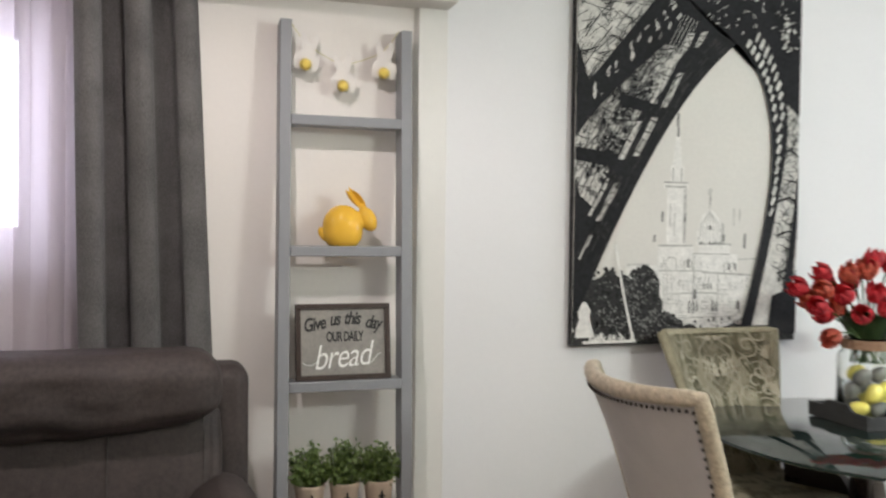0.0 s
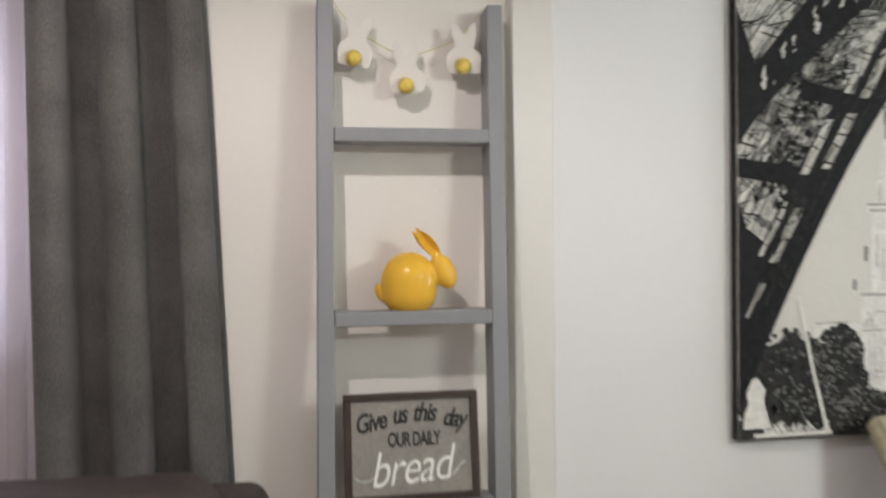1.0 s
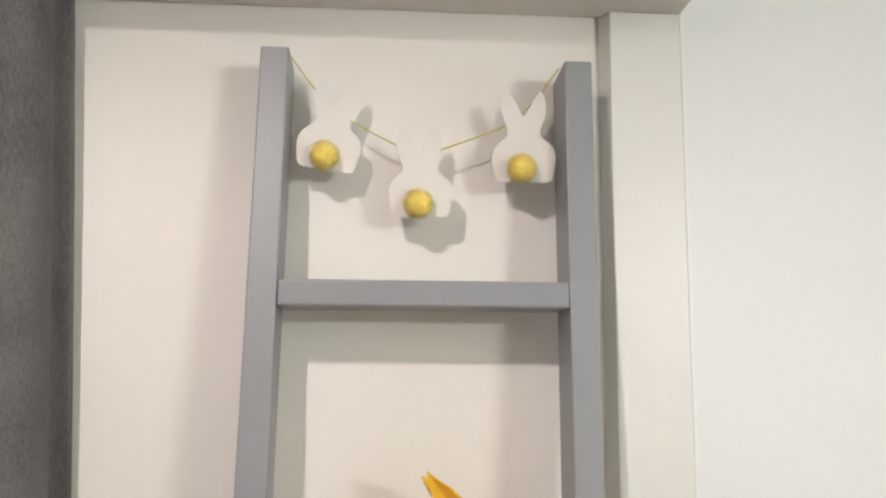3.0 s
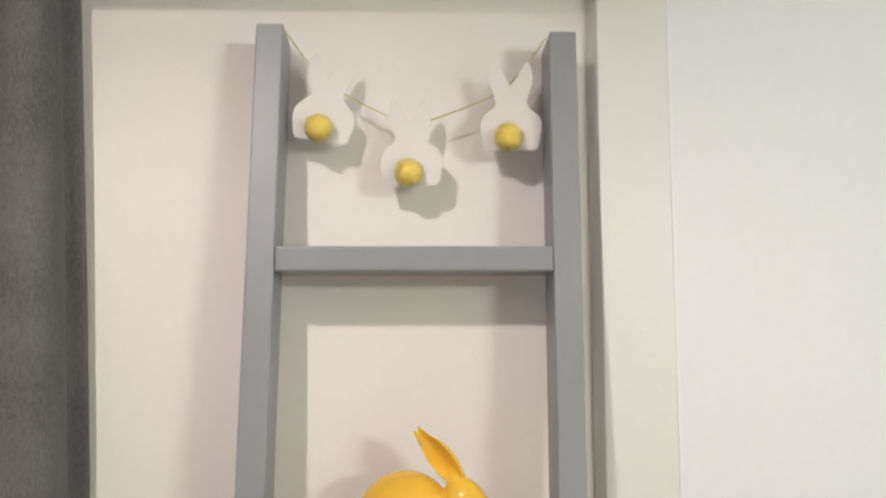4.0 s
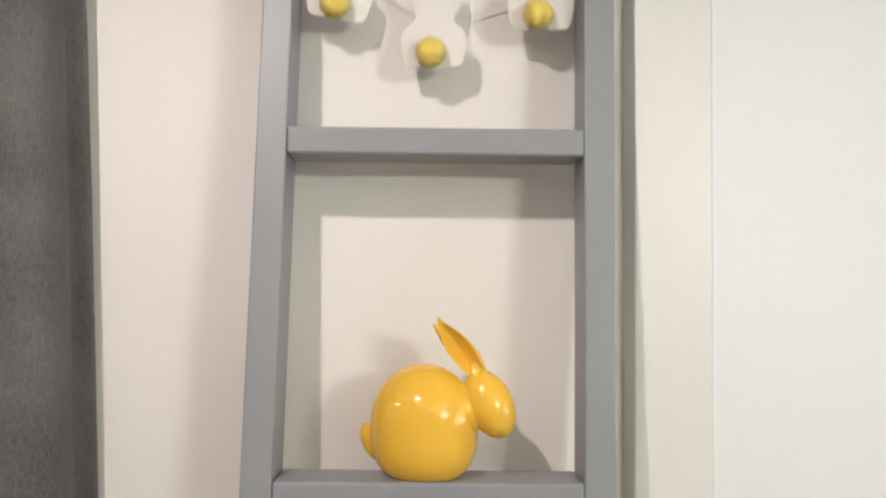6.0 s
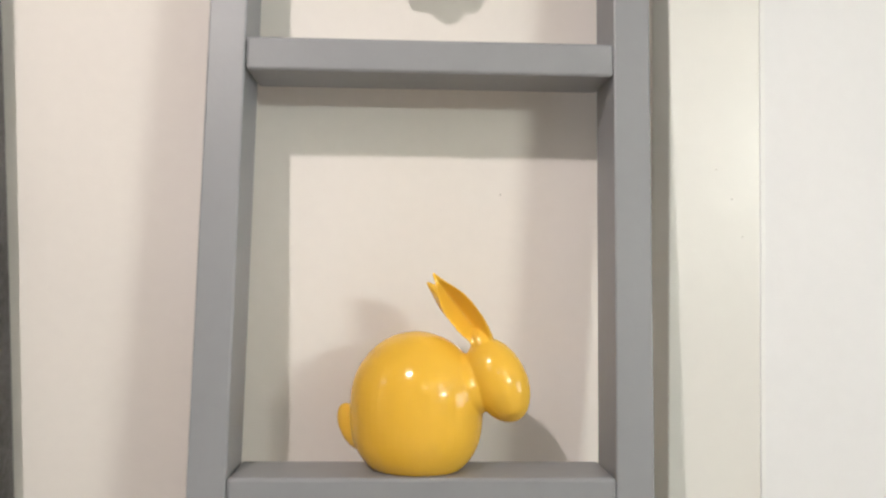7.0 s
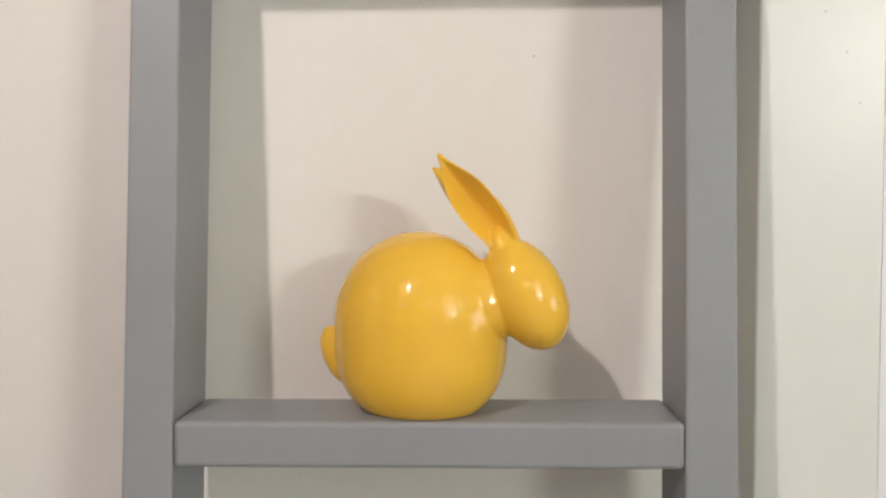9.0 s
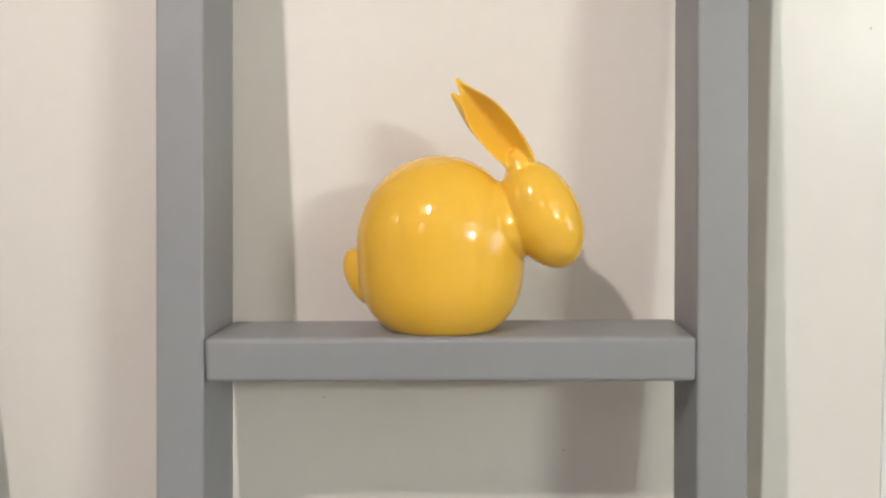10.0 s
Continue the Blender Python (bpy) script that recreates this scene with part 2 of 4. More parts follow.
def mesh_of(bm, name, material, smooth=True):
    me = bpy.data.meshes.new(name)
    bmesh.ops.recalc_face_normals(bm, faces=bm.faces)
    bm.to_mesh(me)
    bm.free()
    if smooth:
        for p in me.polygons:
            p.use_smooth = True
    me.materials.append(material)
    return me


def part(name, bm, material, parent, label="", smooth=True):
    ob = new(name, mesh_of(bm, name, material, smooth))
    ob.parent = parent
    return tagged(ob, label)


def solid(name, bm, material, at=(0, 0, 0), turn=0, smooth=True):
    ob = new(name, mesh_of(bm, name, material, smooth))
    ob.matrix_world = pose(*at, 0, 0, turn)
    return ob


def thing(name, at, turn=(0, 0, 0)):
    ob = new(name)
    ob.empty_display_size = 0.05
    ob.matrix_world = pose(*at, *turn)
    return ob


def block(x0, x1, y0, y1, z0, z1, bevel=0.0, seg=2, bm=None):
    bm = bm or bmesh.new()
    v = [bm.verts.new((x, y, z)) for x in (x0, x1) for y in (y0, y1) for z in (z0, z1)]
    f = [bm.faces.new([v[i] for i in q]) for q in ((0, 1, 3, 2), (4, 6, 7, 5), (0, 4, 5, 1), (2, 3, 7, 6), (0, 2, 6, 4), (1, 5, 7, 3))]
    if bevel:
        bmesh.ops.bevel(bm, geom=list({e for q in f for e in q.edges}), offset=bevel, segments=seg, affect="EDGES", profile=0.5)
    return bm


def prism(low, high, bevel=0.0, seg=2):
    """A bar between two four-cornered ends."""
    bm = bmesh.new()
    a, b = [bm.verts.new(p) for p in low], [bm.verts.new(p) for p in high]
    bm.faces.new(a[::-1]), bm.faces.new(b)
    for i in range(4):
        bm.faces.new((a[i], a[(i + 1) % 4], b[(i + 1) % 4], b[i]))
    if bevel:
        bmesh.ops.bevel(bm, geom=bm.edges[:], offset=bevel, segments=seg, affect="EDGES", profile=0.5)
    return bm


def pillow(sx, sy, sz, r, n=14, puff=0.0, at=(0, 0, 0), wrinkle=0.0, seed=0):
    """A rounded, slightly puffed block."""
    bm = bmesh.new()
    bmesh.ops.create_cube(bm, size=2.0)
    bmesh.ops.subdivide_edges(bm, edges=bm.edges[:], cuts=n, use_grid_fill=True)
    half = Vector((sx / 2, sy / 2, sz / 2))

    def warp(c, h):
        """Half of the rows go to the rounded ends."""
        flat, t = h - r, abs(c)
        return math.copysign(flat * t / 0.6 if t < 0.6 else flat + r * (t - 0.6) / 0.4, c)

    for v in bm.verts:
        c = v.co.copy()
        p = Vector((warp(c[i], half[i]) for i in range(3)))
        inner = Vector((max(-(half[i] - r), min(half[i] - r, p[i])) for i in range(3)))
        d = p - inner
        if d.length > 1e-6:
            p = inner + d.normalized() * r
        if puff:
            w = [(1 - abs(c[i]) ** 3) for i in range(3)]
            for i in range(3):
                j, k = (i + 1) % 3, (i + 2) % 3
                p[i] += math.copysign(puff * w[j] * w[k] * abs(c[i]), c[i])
        if wrinkle:
            q = Vector((p.x * 9, p.y * 9, p.z * 16)) + Vector((seed, seed, seed))
            p += Vector((0, 1, 0.5)) * wrinkle * noise.noise(q)
        v.co = p + Vector(at)
    return bm


def lathe(profile, n=40, bm=None, at=(0, 0, 0)):
    """Turns (radius, height) pairs about the upright axis."""
    bm = bm or bmesh.new()
    rings = []
    for r, z in profile:
        rings.append([bm.verts.new((at[0] + r * math.cos(2 * math.pi * i / n), at[1] + r * math.sin(2 * math.pi * i / n), at[2] + z)) for i in range(n)])
    for a, b in zip(rings, rings[1:]):
        for i in range(n):
            bm.faces.new((a[i], a[(i + 1) % n], b[(i + 1) % n], b[i]))
    for ring, (r, z) in ((rings[0], profile[0]), (rings[-1], profile[-1])):
        if r > 1e-4:
            bm.faces.new(ring)
    bmesh.ops.remove_doubles(bm, verts=bm.verts, dist=1e-6)
    return bm


def tube(points, r, n=8, bm=None, taper=1.0):
    """A round rod along a line of points."""
    bm = bm or bmesh.new()
    pts = [Vector(p) for p in points]
    rings = []
    for i, p in enumerate(pts):
        d = (pts[min(i + 1, len(pts) - 1)] - pts[max(i - 1, 0)]).normalized()
        a = ((Vector((0, 1, 0)) - d * d.y).normalized() if abs(d.y) < 0.9 else d.orthogonal().normalized()) if not rings else (side - d * side.dot(d)).normalized()
        side = a
        b = d.cross(a)
        rr = r * (1 + (taper - 1) * i / max(1, len(pts) - 1))
        rings.append([bm.verts.new(p + rr * (math.cos(2 * math.pi * k / n) * a + math.sin(2 * math.pi * k / n) * b)) for k in range(n)])
    for u, v in zip(rings, rings[1:]):
        for k in range(n):
            bm.faces.new((u[k], u[(k + 1) % n], v[(k + 1) % n], v[k]))
    bm.faces.new(rings[0][::-1]), bm.faces.new(rings[-1])
    return bm


def ball(r, at=(0, 0, 0), scale=(1, 1, 1), sub=3, bm=None):
    bm = bm or bmesh.new()
    m = Matrix.Translation(at) @ Matrix.Diagonal((*scale, 1))
    bmesh.ops.create_icosphere(bm, subdivisions=sub, radius=r, matrix=m)
    return bm


def bezier(a, b, c, d, n=16):
    a, b, c, d = (Vector(p) for p in (a, b, c, d))
    return [(1 - t) ** 3 * a + 3 * (1 - t) ** 2 * t * b + 3 * (1 - t) * t * t * c + t ** 3 * d for t in (i / n for i in range(n + 1))]


def plate(outline, depth, bevel=0.0):
    """An outline in x and z, made thick along y from 0 to -depth."""
    bm = bmesh.new()
    f = bm.faces.new([bm.verts.new((x, 0, z)) for x, z in outline])
    out = bmesh.ops.extrude_face_region(bm, geom=[f])
    for v in out["geom"]:
        if isinstance(v, bmesh.types.BMVert):
            v.co.y -= depth
    return bm


def sheet(rows, thick=0.0):
    """A quad grid from rows of points."""
    bm = bmesh.new()
    g = [[bm.verts.new(p) for p in row] for row in rows]
    for a, b in zip(g, g[1:]):
        for i in range(len(a) - 1):
            bm.faces.new((a[i], a[i + 1], b[i + 1], b[i]))
    if thick:
        bmesh.ops.solidify(bm, geom=bm.faces[:], thickness=thick)
    return bm


def lettering(text, size, material, parent, at, name, shear=0.0, thick=0.0006, space=1.0, offset=0.0, turn=0.0, sx=1.0):
    """Raised letters that face -y."""
    cu = bpy.data.curves.new(name, "FONT")
    cu.body, cu.size, cu.shear, cu.extrude, cu.space_character, cu.offset = text, size, shear, thick, space, offset
    cu.align_x = "CENTER"
    tmp = new("tmp", cu)
    me = bpy.data.meshes.new_from_object(tmp.evaluated_get(bpy.context.evaluated_depsgraph_get()))
    bpy.data.objects.remove(tmp)
    me.materials.clear()
    me.materials.append(material)
    me.transform(pose(*at, 90, 0, 0) @ pose(0, 0, 0, 0, 0, turn) @ Matrix.Diagonal((sx, 1, 1, 1)))
    ob = new(name, me)
    ob.parent = parent
    return ob


# ---- the room ----
def structure(name, bm, material, label, category, smooth=False):
    return tagged(solid(name, bm, material, smooth=smooth), label, category, kind="structure")


WX0, WX1, WZ0, WZ1 = -2.50, -0.985, 1.306, 2.27
bm = block(-3.3, WX0, 0, 0.2, 0, 2.85)
block(WX0, WX1, 0, 0.2, 0, WZ0, bm=bm)
block(WX0, WX1, 0, 0.2, WZ1, 2.85, bm=bm)
block(WX1, 0.455, 0, 0.2, 0, 2.85, bm=bm)
structure("wall_north", bm, WALL_WARM, "warm off-white painted wall behind the ladder and curtain", "wall")
structure("wall_dining", block(0.421, 4.3, -0.0285, 0.2, 0, 2.85), WALL_COOL, "cool white painted wall behind the dining chairs", "wall")
structure("pilaster", prism([(0.292, -0.0005, 0), (0.305, -0.030, 0), (0.4208, -0.030, 0), (0.4208, -0.0005, 0)],
                            [(0.292, -0.0005, 2.3315), (0.305, -0.030, 2.3315), (0.4208, -0.030, 2.3315), (0.4208, -0.0005, 2.3315)], 0.0018), GLOSS_WHITE, "glossy off-white painted pilaster beside the ladder", "pilaster")
structure("trim", block(0.4212, 0.4270, -0.0294, -0.0280, 0, 2.85, 0.0004), WINDOW_WHITE, "thin white bead where the pilaster meets the wall", "trim")
structure("soffit", block(-3.3, 0.424, -0.150, -0.0005, 2.332, 2.85, 0.004), CEILING, "off-white painted soffit over the window wall", "soffit")
# Unseen closing walls, darkened to deepen the shadows on the ladder wall
structure("wall_west", block(-3.5, -3.3, -5.2, 0.2, 0, 2.85), WALL_DIM, "plain unseen wall, dark to cut bounced light", "wall")
bm = block(4.3, 4.5, -5.2, -2.55, 0, 2.85)
block(4.3, 4.5, -2.55, -0.95, 0, 1.05, bm=bm)
block(4.3, 4.5, -2.55, -0.95, 2.40, 2.85, bm=bm)
block(4.3, 4.5, -0.95, 0.2, 0, 2.85, bm=bm)
structure("wall_east", bm, WALL_DIM, "plain unseen wall with a window opening, dark to cut bounced light", "wall")
structure("wall_south", block(-3.3, 4.3, -5.2, -5.0, 0, 2.85), WALL_DIM, "plain unseen wall, dark to cut bounced light", "wall")
structure("floor", block(-3.5, 4.5, -5.2, 0.2, -0.1, 0), FLOOR, "plain pale floor of the room", "floor")
structure("ceiling", block(-3.5, 4.5, -5.2, 0.2, 2.85, 3.0), CEILING, "plain white painted ceiling", "ceiling")
ground = structure("ground", block(-40, 40, 0.25, 90, -0.5, -0.4), mat("lawn", (0.07, 0.10, 0.04), 0.9, vary=0.4, scale=1.0), "green lawn outside the window", "ground")


def window(name, x0, x1, y, z0, z1, f, turn=0):
    w = tagged(thing(name, ((x0 + x1) / 2, y, z0), (0, 0, turn)), "white framed window with two glass panes", "window", kind="structure")
    h, hw = z1 - z0, (x1 - x0) / 2
    bm = block(-hw, -hw + f, -0.03, 0.03, 0, h, 0.004)
    block(hw - f, hw, -0.03, 0.03, 0, h, 0.004, bm=bm)
    block(-hw + f, hw - f, -0.03, 0.03, 0, f, 0.004, bm=bm)
    block(-hw + f, hw - f, -0.03, 0.03, h - f, h, 0.004, bm=bm)
    part("window_frame", bm, WINDOW_WHITE, w, smooth=False)
    part("mullion", block(-0.035, 0.035, -0.028, 0.028, f, h - f, 0.004), WINDOW_WHITE, w, smooth=False)
    part("window_sill", block(-hw, hw, -0.13, -0.05, -0.02, 0.004, 0.004), WINDOW_WHITE, w, smooth=False)
    for a, b in ((-hw + f, -0.035), (0.035, hw - f)):
        p = part("pane", block(a, b, -0.004, 0.004, f, h - f), GLASS, w, smooth=False)
        p.visible_shadow = False
    return w


window("window_1", WX0, WX1, 0.11, WZ0, WZ1, 0.15)
window("window_2", 4.38 - 0.80, 4.38 + 0.80, -1.75, 1.05, 2.40, 0.07, -90)

# ---- lamps ----
def ceiling_lamp(at):
    t = tagged(thing("ceiling_lamp", (at[0], at[1], 2.85)), "round white ceiling lamp, lit", "ceiling lamp", "ceiling lamps")
    part("housing", lathe([(0.0, 0.0), (0.075, 0.0), (0.075, -0.018), (0.060, -0.024), (0.052, -0.012), (0.0, -0.012)], 32), WINDOW_WHITE, t)
    part("bulb", ball(0.02, (0, 0, -0.024), (1, 1, 0.6), 2), BULB, t)


for p in [KEY, *BACK_LAMPS]:
    ceiling_lamp(p)

ch = tagged(thing("chandelier", (HANG.x, HANG.y, 2.85)), "metal chandelier with five lit bulbs", "chandelier")
part("stem", tube([(0, 0, 0), (0, 0, -0.40), (0, 0, -0.75)], 0.008), METAL, ch)
part("canopy", lathe([(0.0, 0.0), (0.06, 0.0), (0.05, -0.02), (0.0, -0.03)], 24), METAL, ch)
for b in BULBS:
    d = (b - HANG)
    part("arm", tube(bezier((0, 0, -0.73), (d.x * 0.4, d.y * 0.4, -0.87), (d.x, d.y, -0.87), (d.x, d.y, -0.705), 10), 0.006), METAL, ch)
    part("bulb", ball(0.024, (d.x, d.y, -0.672), (1, 1, 1.3), 2), BULB, ch)

# ---- ladder ----
ladder = tagged(thing("ladder", (0, 0, 0)), "grey painted wooden ladder leaning against the wall as a shelf", "ladder shelf")


def front(z):
    return -0.2785 + 0.0829 * z


def inner(side, z):
    return -0.2220 + 0.0104 * z if side < 0 else 0.1930 + 0.0104 * z


for side, top in ((-1, 2.2310), (1, 2.2225)):
    ends = []
    for z, rise in ((0.0, 0.0), (top, -0.0074)):
        a, b, y = inner(side, z), inner(side, z) + side * 0.042, front(z)
        ends.append([(a, y, z), (b, y, z), (b, y + 0.089, z + rise), (a, y + 0.089, z + rise)])
    part("rail", prism(ends[0], ends[1], 0.0025, 2), GREY_PAINT, ladder, smooth=False)
RUNGS = (1.8805, 1.4000, 0.9110, 0.4240)
for z in RUNGS:
    y = front(z - 0.019) - 0.0012
    part("rung", block(inner(-1, z) + 0.0006, inner(1, z) - 0.0006, y, y + 0.089, z - 0.038, z, 0.004, 3), GREY_PAINT, ladder, smooth=False)

# ---- ceramic rabbit ----
def rabbit():
    bm = bmesh.new()
    # egg-shaped body with a broad flat foot
    bmesh.ops.create_uvsphere(bm, u_segments=48, v_segments=32, radius=1)
    for v in bm.verts:
        x, y, z = v.co
        flat = math.hypot(x, y)
        full = math.sqrt(max(0, 1 - abs(z) ** 3.1)) / flat if z < 0 and flat > 1e-4 else 1
        v.co = Vector((-0.0075 + 0.0735 * x * full, 0.064 * y * full, 0.0745 + (0.0885 if z < 0 else 0.0790) * z))
    tilt = Matrix.Rotation(radians(-26), 4, "Y")
    for at, size, turn in (((0.0825, 0, 0.1020), (0.0312, 0.0325, 0.0490), 1), ((0.0960, 0, 0.0790), (0.0205, 0.0260, 0.0205), 0), ((0.0480, 0, 0.0960), (0.0265, 0.0330, 0.0370), 1), ((0.0655, 0, 0.1400), (0.0125, 0.0165, 0.0190), 1), ((-0.0790, 0, 0.0440), (0.0150, 0.0170, 0.0285), 1)):
        m = Matrix.Translation(at) @ (tilt if turn else Matrix()) @ Matrix.Diagonal((*size, 1))
        bmesh.ops.create_icosphere(bm, subdivisions=4, radius=1, matrix=m)
    # two hollow ears, swept back: a leaf with a deep fold between raised rims
    for out, sy, lift, shift in ((-1, -0.0120, 0.0, 0.0), (1, 0.0150, -0.010, -0.0130)):
        path = bezier((0.0735, sy * 0.5, 0.130), (0.0600 + shift * 0.5, sy, 0.165), (0.0345 + shift, sy * 1.1, 0.186), (0.0125 + shift, sy * 1.2, 0.2185 + lift), 26)
        rings = []
        for i, p in enumerate(path):
            t = i / 26
            w = 0.0078 + 0.0088 * math.sin(math.pi * min(1.0, 0.04 + 0.96 * t)) ** 1.1
            w *= 1 - 0.86 * max(0.0, (t - 0.62) / 0.38) ** 1.8
            d = (path[min(i + 1, 26)] - path[max(i - 1, 0)]).normalized()
            up = Vector((d.z, 0, -d.x))
            deep = 0.0250 * (w / 0.0166) * min(1.0, 0.25 + 2.6 * t) * min(1.0, (1 - t) * 5 + 0.2)
            front, back = [], []
            for k in range(15):
                c = 2 * k / 14 - 1
                fold = abs(c + 0.15) / (1.15 if c > -0.15 else 0.85)
                y = deep * (fold ** 1.25 - 0.55)
                rim = 0.0034 * math.sqrt(max(0.0, 1 - c ** 6))
                front.append(p + up * (w * c) + Vector((0, out * (y + rim * 0.6), 0)))
                back.append(p + up * (w * c) + Vector((0, out * (y - rim - 0.0016), 0)))
            rings.append([bm.verts.new(q) for q in front + back[::-1]])
        n = len(rings[0])
        for u, v in zip(rings, rings[1:]):
            for k in range(n):
                bm.faces.new((u[k], u[(k + 1) % n], v[(k + 1) % n], v[k]))
        bm.faces.new(rings[0][::-1]), bm.faces.new(rings[-1])
    for v in bm.verts:
        v.co.z = max(0.0, v.co.z)
        v.co.x *= 1.02
    ob = solid("rabbit_figurine", bm, YELLOW, (0.0, -0.1185, RUNGS[1] - 0.0005), -14)
    m = ob.modifiers.new("fuse", "REMESH")
    m.mode, m.voxel_size, m.use_smooth_shade = "VOXEL", 0.0013, True
    s = ob.modifiers.new("soft", "SMOOTH")
    s.factor, s.iterations = 0.5, 7
    return tagged(ob, "glossy yellow ceramic rabbit figurine on a ladder rung", "figurine")


rabbit()

# ---- bunny garland ----
def bunny_outline():
    half = [(0.0, 0.000), (0.036, 0.000), (0.0415, 0.003), (0.0445, 0.012), (0.0475, 0.028), (0.0490, 0.040), (0.0460, 0.052), (0.0370, 0.062), (0.0270, 0.069), (0.0235, 0.0755),
            (0.0255, 0.083), (0.0300, 0.095), (0.0340, 0.110), (0.0345, 0.124), (0.0310, 0.137), (0.0265, 0.1425), (0.0210, 0.140), (0.0135, 0.127), (0.0060, 0.111), (0.0010, 0.1035), (0.0, 0.1030)]
    pts = []
    for a, b in zip(half, half[1:]):
        pts += [(a[0] + (b[0] - a[0]) * k / 3, a[1] + (b[1] - a[1]) * k / 3) for k in range(3)]
    pts.append(half[-1])
    for _ in range(2):
        pts = [pts[0]] + [((p[0] + 2 * q[0] + r[0]) / 4, (p[1] + 2 * q[1] + r[1]) / 4) for p, q, r in zip(pts, pts[1:], pts[2:])] + [pts[-1]]
    return pts + [(-x, z) for x, z in pts[-2:0:-1]]


def pompom(seed):
    rnd = random.Random(seed)
    bm = ball(0.0195, (0, 0, 0), (1, 0.8, 1), 5)
    for v in bm.verts:
        v.co *= 1.0 + 0.07 * noise.noise(v.co * 270 + Vector((seed, 0, 0))) + 0.10 * noise.noise(v.co * 900)
    for _ in range(1700):
        d = Vector((rnd.gauss(0, 1), rnd.gauss(0, 1), rnd.gauss(0, 1))).normalized()
        a, r = d.orthogonal().normalized(), rnd.uniform(0.0205, 0.0262)
        b = d.cross(a)
        e = (d + 0.25 * a * rnd.gauss(0, 1) + 0.25 * b * rnd.gauss(0, 1)).normalized()
        base, tip = Vector((d.x, d.y * 0.8, d.z)) * 0.0180, Vector((e.x, e.y * 0.8, e.z)) * r
        v = [bm.verts.new(base + 0.0008 * a), bm.verts.new(base - 0.0004 * a + 0.0007 * b), bm.verts.new(base - 0.0004 * a - 0.0007 * b), bm.verts.new(tip)]
        bm.faces.new((v[0], v[1], v[3])), bm.faces.new((v[1], v[2], v[3])), bm.faces.new((v[2], v[0], v[3]))
    return bm


garland = tagged(thing("bunny_garland", (0, -0.055, 2.1)), "garland of white bunny cut-outs with yellow pompom tails", "garland")
for k, (x, z, tilt, y, yaw) in enumerate(((-0.1445, -0.047, -8.0, 0.001, 4), (0.0015, -0.118, 2.0, -0.004, -3), (0.1570, -0.062, -0.5, -0.010, -5))):
    b = part("bunny", plate(bunny_outline(), 0.0022), FELT_WHITE, garland, "white felt bunny cut-out", smooth=False)
    b.matrix_local = pose(x, y, z, 0, 0, yaw) @ pose(0, 0, 0, 0, -tilt, 0)
    p = part("pompom", pompom(k + 3), WOOL_YELLOW, b, "fluffy yellow pompom tail")
    p.matrix_local = pose(-0.004, -0.0165, 0.0185)
for pts in (((-0.203, 0.01, 0.136), (-0.172, 0.006, 0.092), (-0.146, 0.0035, 0.062), (-0.115, 0.0035, 0.036), (-0.072, 0.002, 0.012), (-0.03, 0.001, -0.009), (0.003, 0.001, -0.018), (0.039, 0.001, -0.008), (0.08, 0.0, 0.007), (0.121, 0.0, 0.024), (0.155, 0.0, 0.046), (0.185, 0.0, 0.080), (0.2155, 0.0, 0.124)),):
    part("cord", tube(pts, 0.0012, 6), CORD, garland, "thin yellow-green cord")

# Small marks in the paint
MARK = mat("paint_mark", (0.56, 0.53, 0.50), 0.8)
for x, z in ((0.098, 1.719), (0.112, 1.250), (-0.136, 1.306)):
    hole = lathe([(0.0, 0.0), (0.0013, 0.0), (0.0009, 0.0003), (0.0, 0.0004)], 10)
    hole.transform(pose(x, 0, z, 90, 0, 0))
    part("nail_mark", hole, MARK, bpy.data.objects["wall_north"], "small dark nail mark")
for x, z in ((0.385, 1.715), (0.398, 1.668), (0.365, 1.752)):
    hole = lathe([(0.0, 0.0), (0.0012, 0.0), (0.0008, 0.0003), (0.0, 0.0004)], 10)
    hole.transform(pose(x, -0.030, z, 90, 0, 0))
    part("paint_chip", hole, MARK, bpy.data.objects["pilaster"], "small chip in the paint")

# ---- framed sign ----
SW, SH = 0.352, 0.278
sign = tagged(thing("framed_sign", (-0.0105, -0.2005 + 0.004, RUNGS[2] + 0.002), (-8, 0, 0.6)), "dark wood framed sign with black and white lettering", "sign")
fw = 0.019
for x0, x1, z0, z1 in ((-SW / 2, SW / 2, 0, fw), (-SW / 2, SW / 2, SH - fw, SH), (-SW / 2, -SW / 2 + fw, fw, SH - fw), (SW / 2 - fw, SW / 2, fw, SH - fw)):
    part("frame_bar", block(x0, x1, 0, 0.022, z0, z1, 0.0015), FRAME_WOOD, sign, smooth=False)
part("board", block(-SW / 2 + fw - 0.004, SW / 2 - fw + 0.004, 0.009, 0.016, fw - 0.004, SH - fw + 0.004), SIGN_BOARD, sign, "weathered grey metal board", smooth=False)
for word, x, z, turn in (("Give", -0.104, 0.183, 10), ("us", -0.030, 0.200, 5), ("this", 0.033, 0.203, -2), ("day", 0.110, 0.186, -9)):
    lettering(word, 0.067, INK, sign, (x, 0.0085, z), "lettering", 0.30, 0.0004, 0.90, 0.0016, turn, 0.72)
lettering("OUR DAILY", 0.050, INK, sign, (0.006, 0.0085, 0.141), "lettering", 0.0, 0.0004, 0.90, 0.0013, 0, 0.58)
lettering("bread", 0.128, WHITE_INK, sign, (-0.004, 0.0085, 0.046), "lettering", 0.36, 0.0004, 0.92, -0.0006, 4, 0.78)
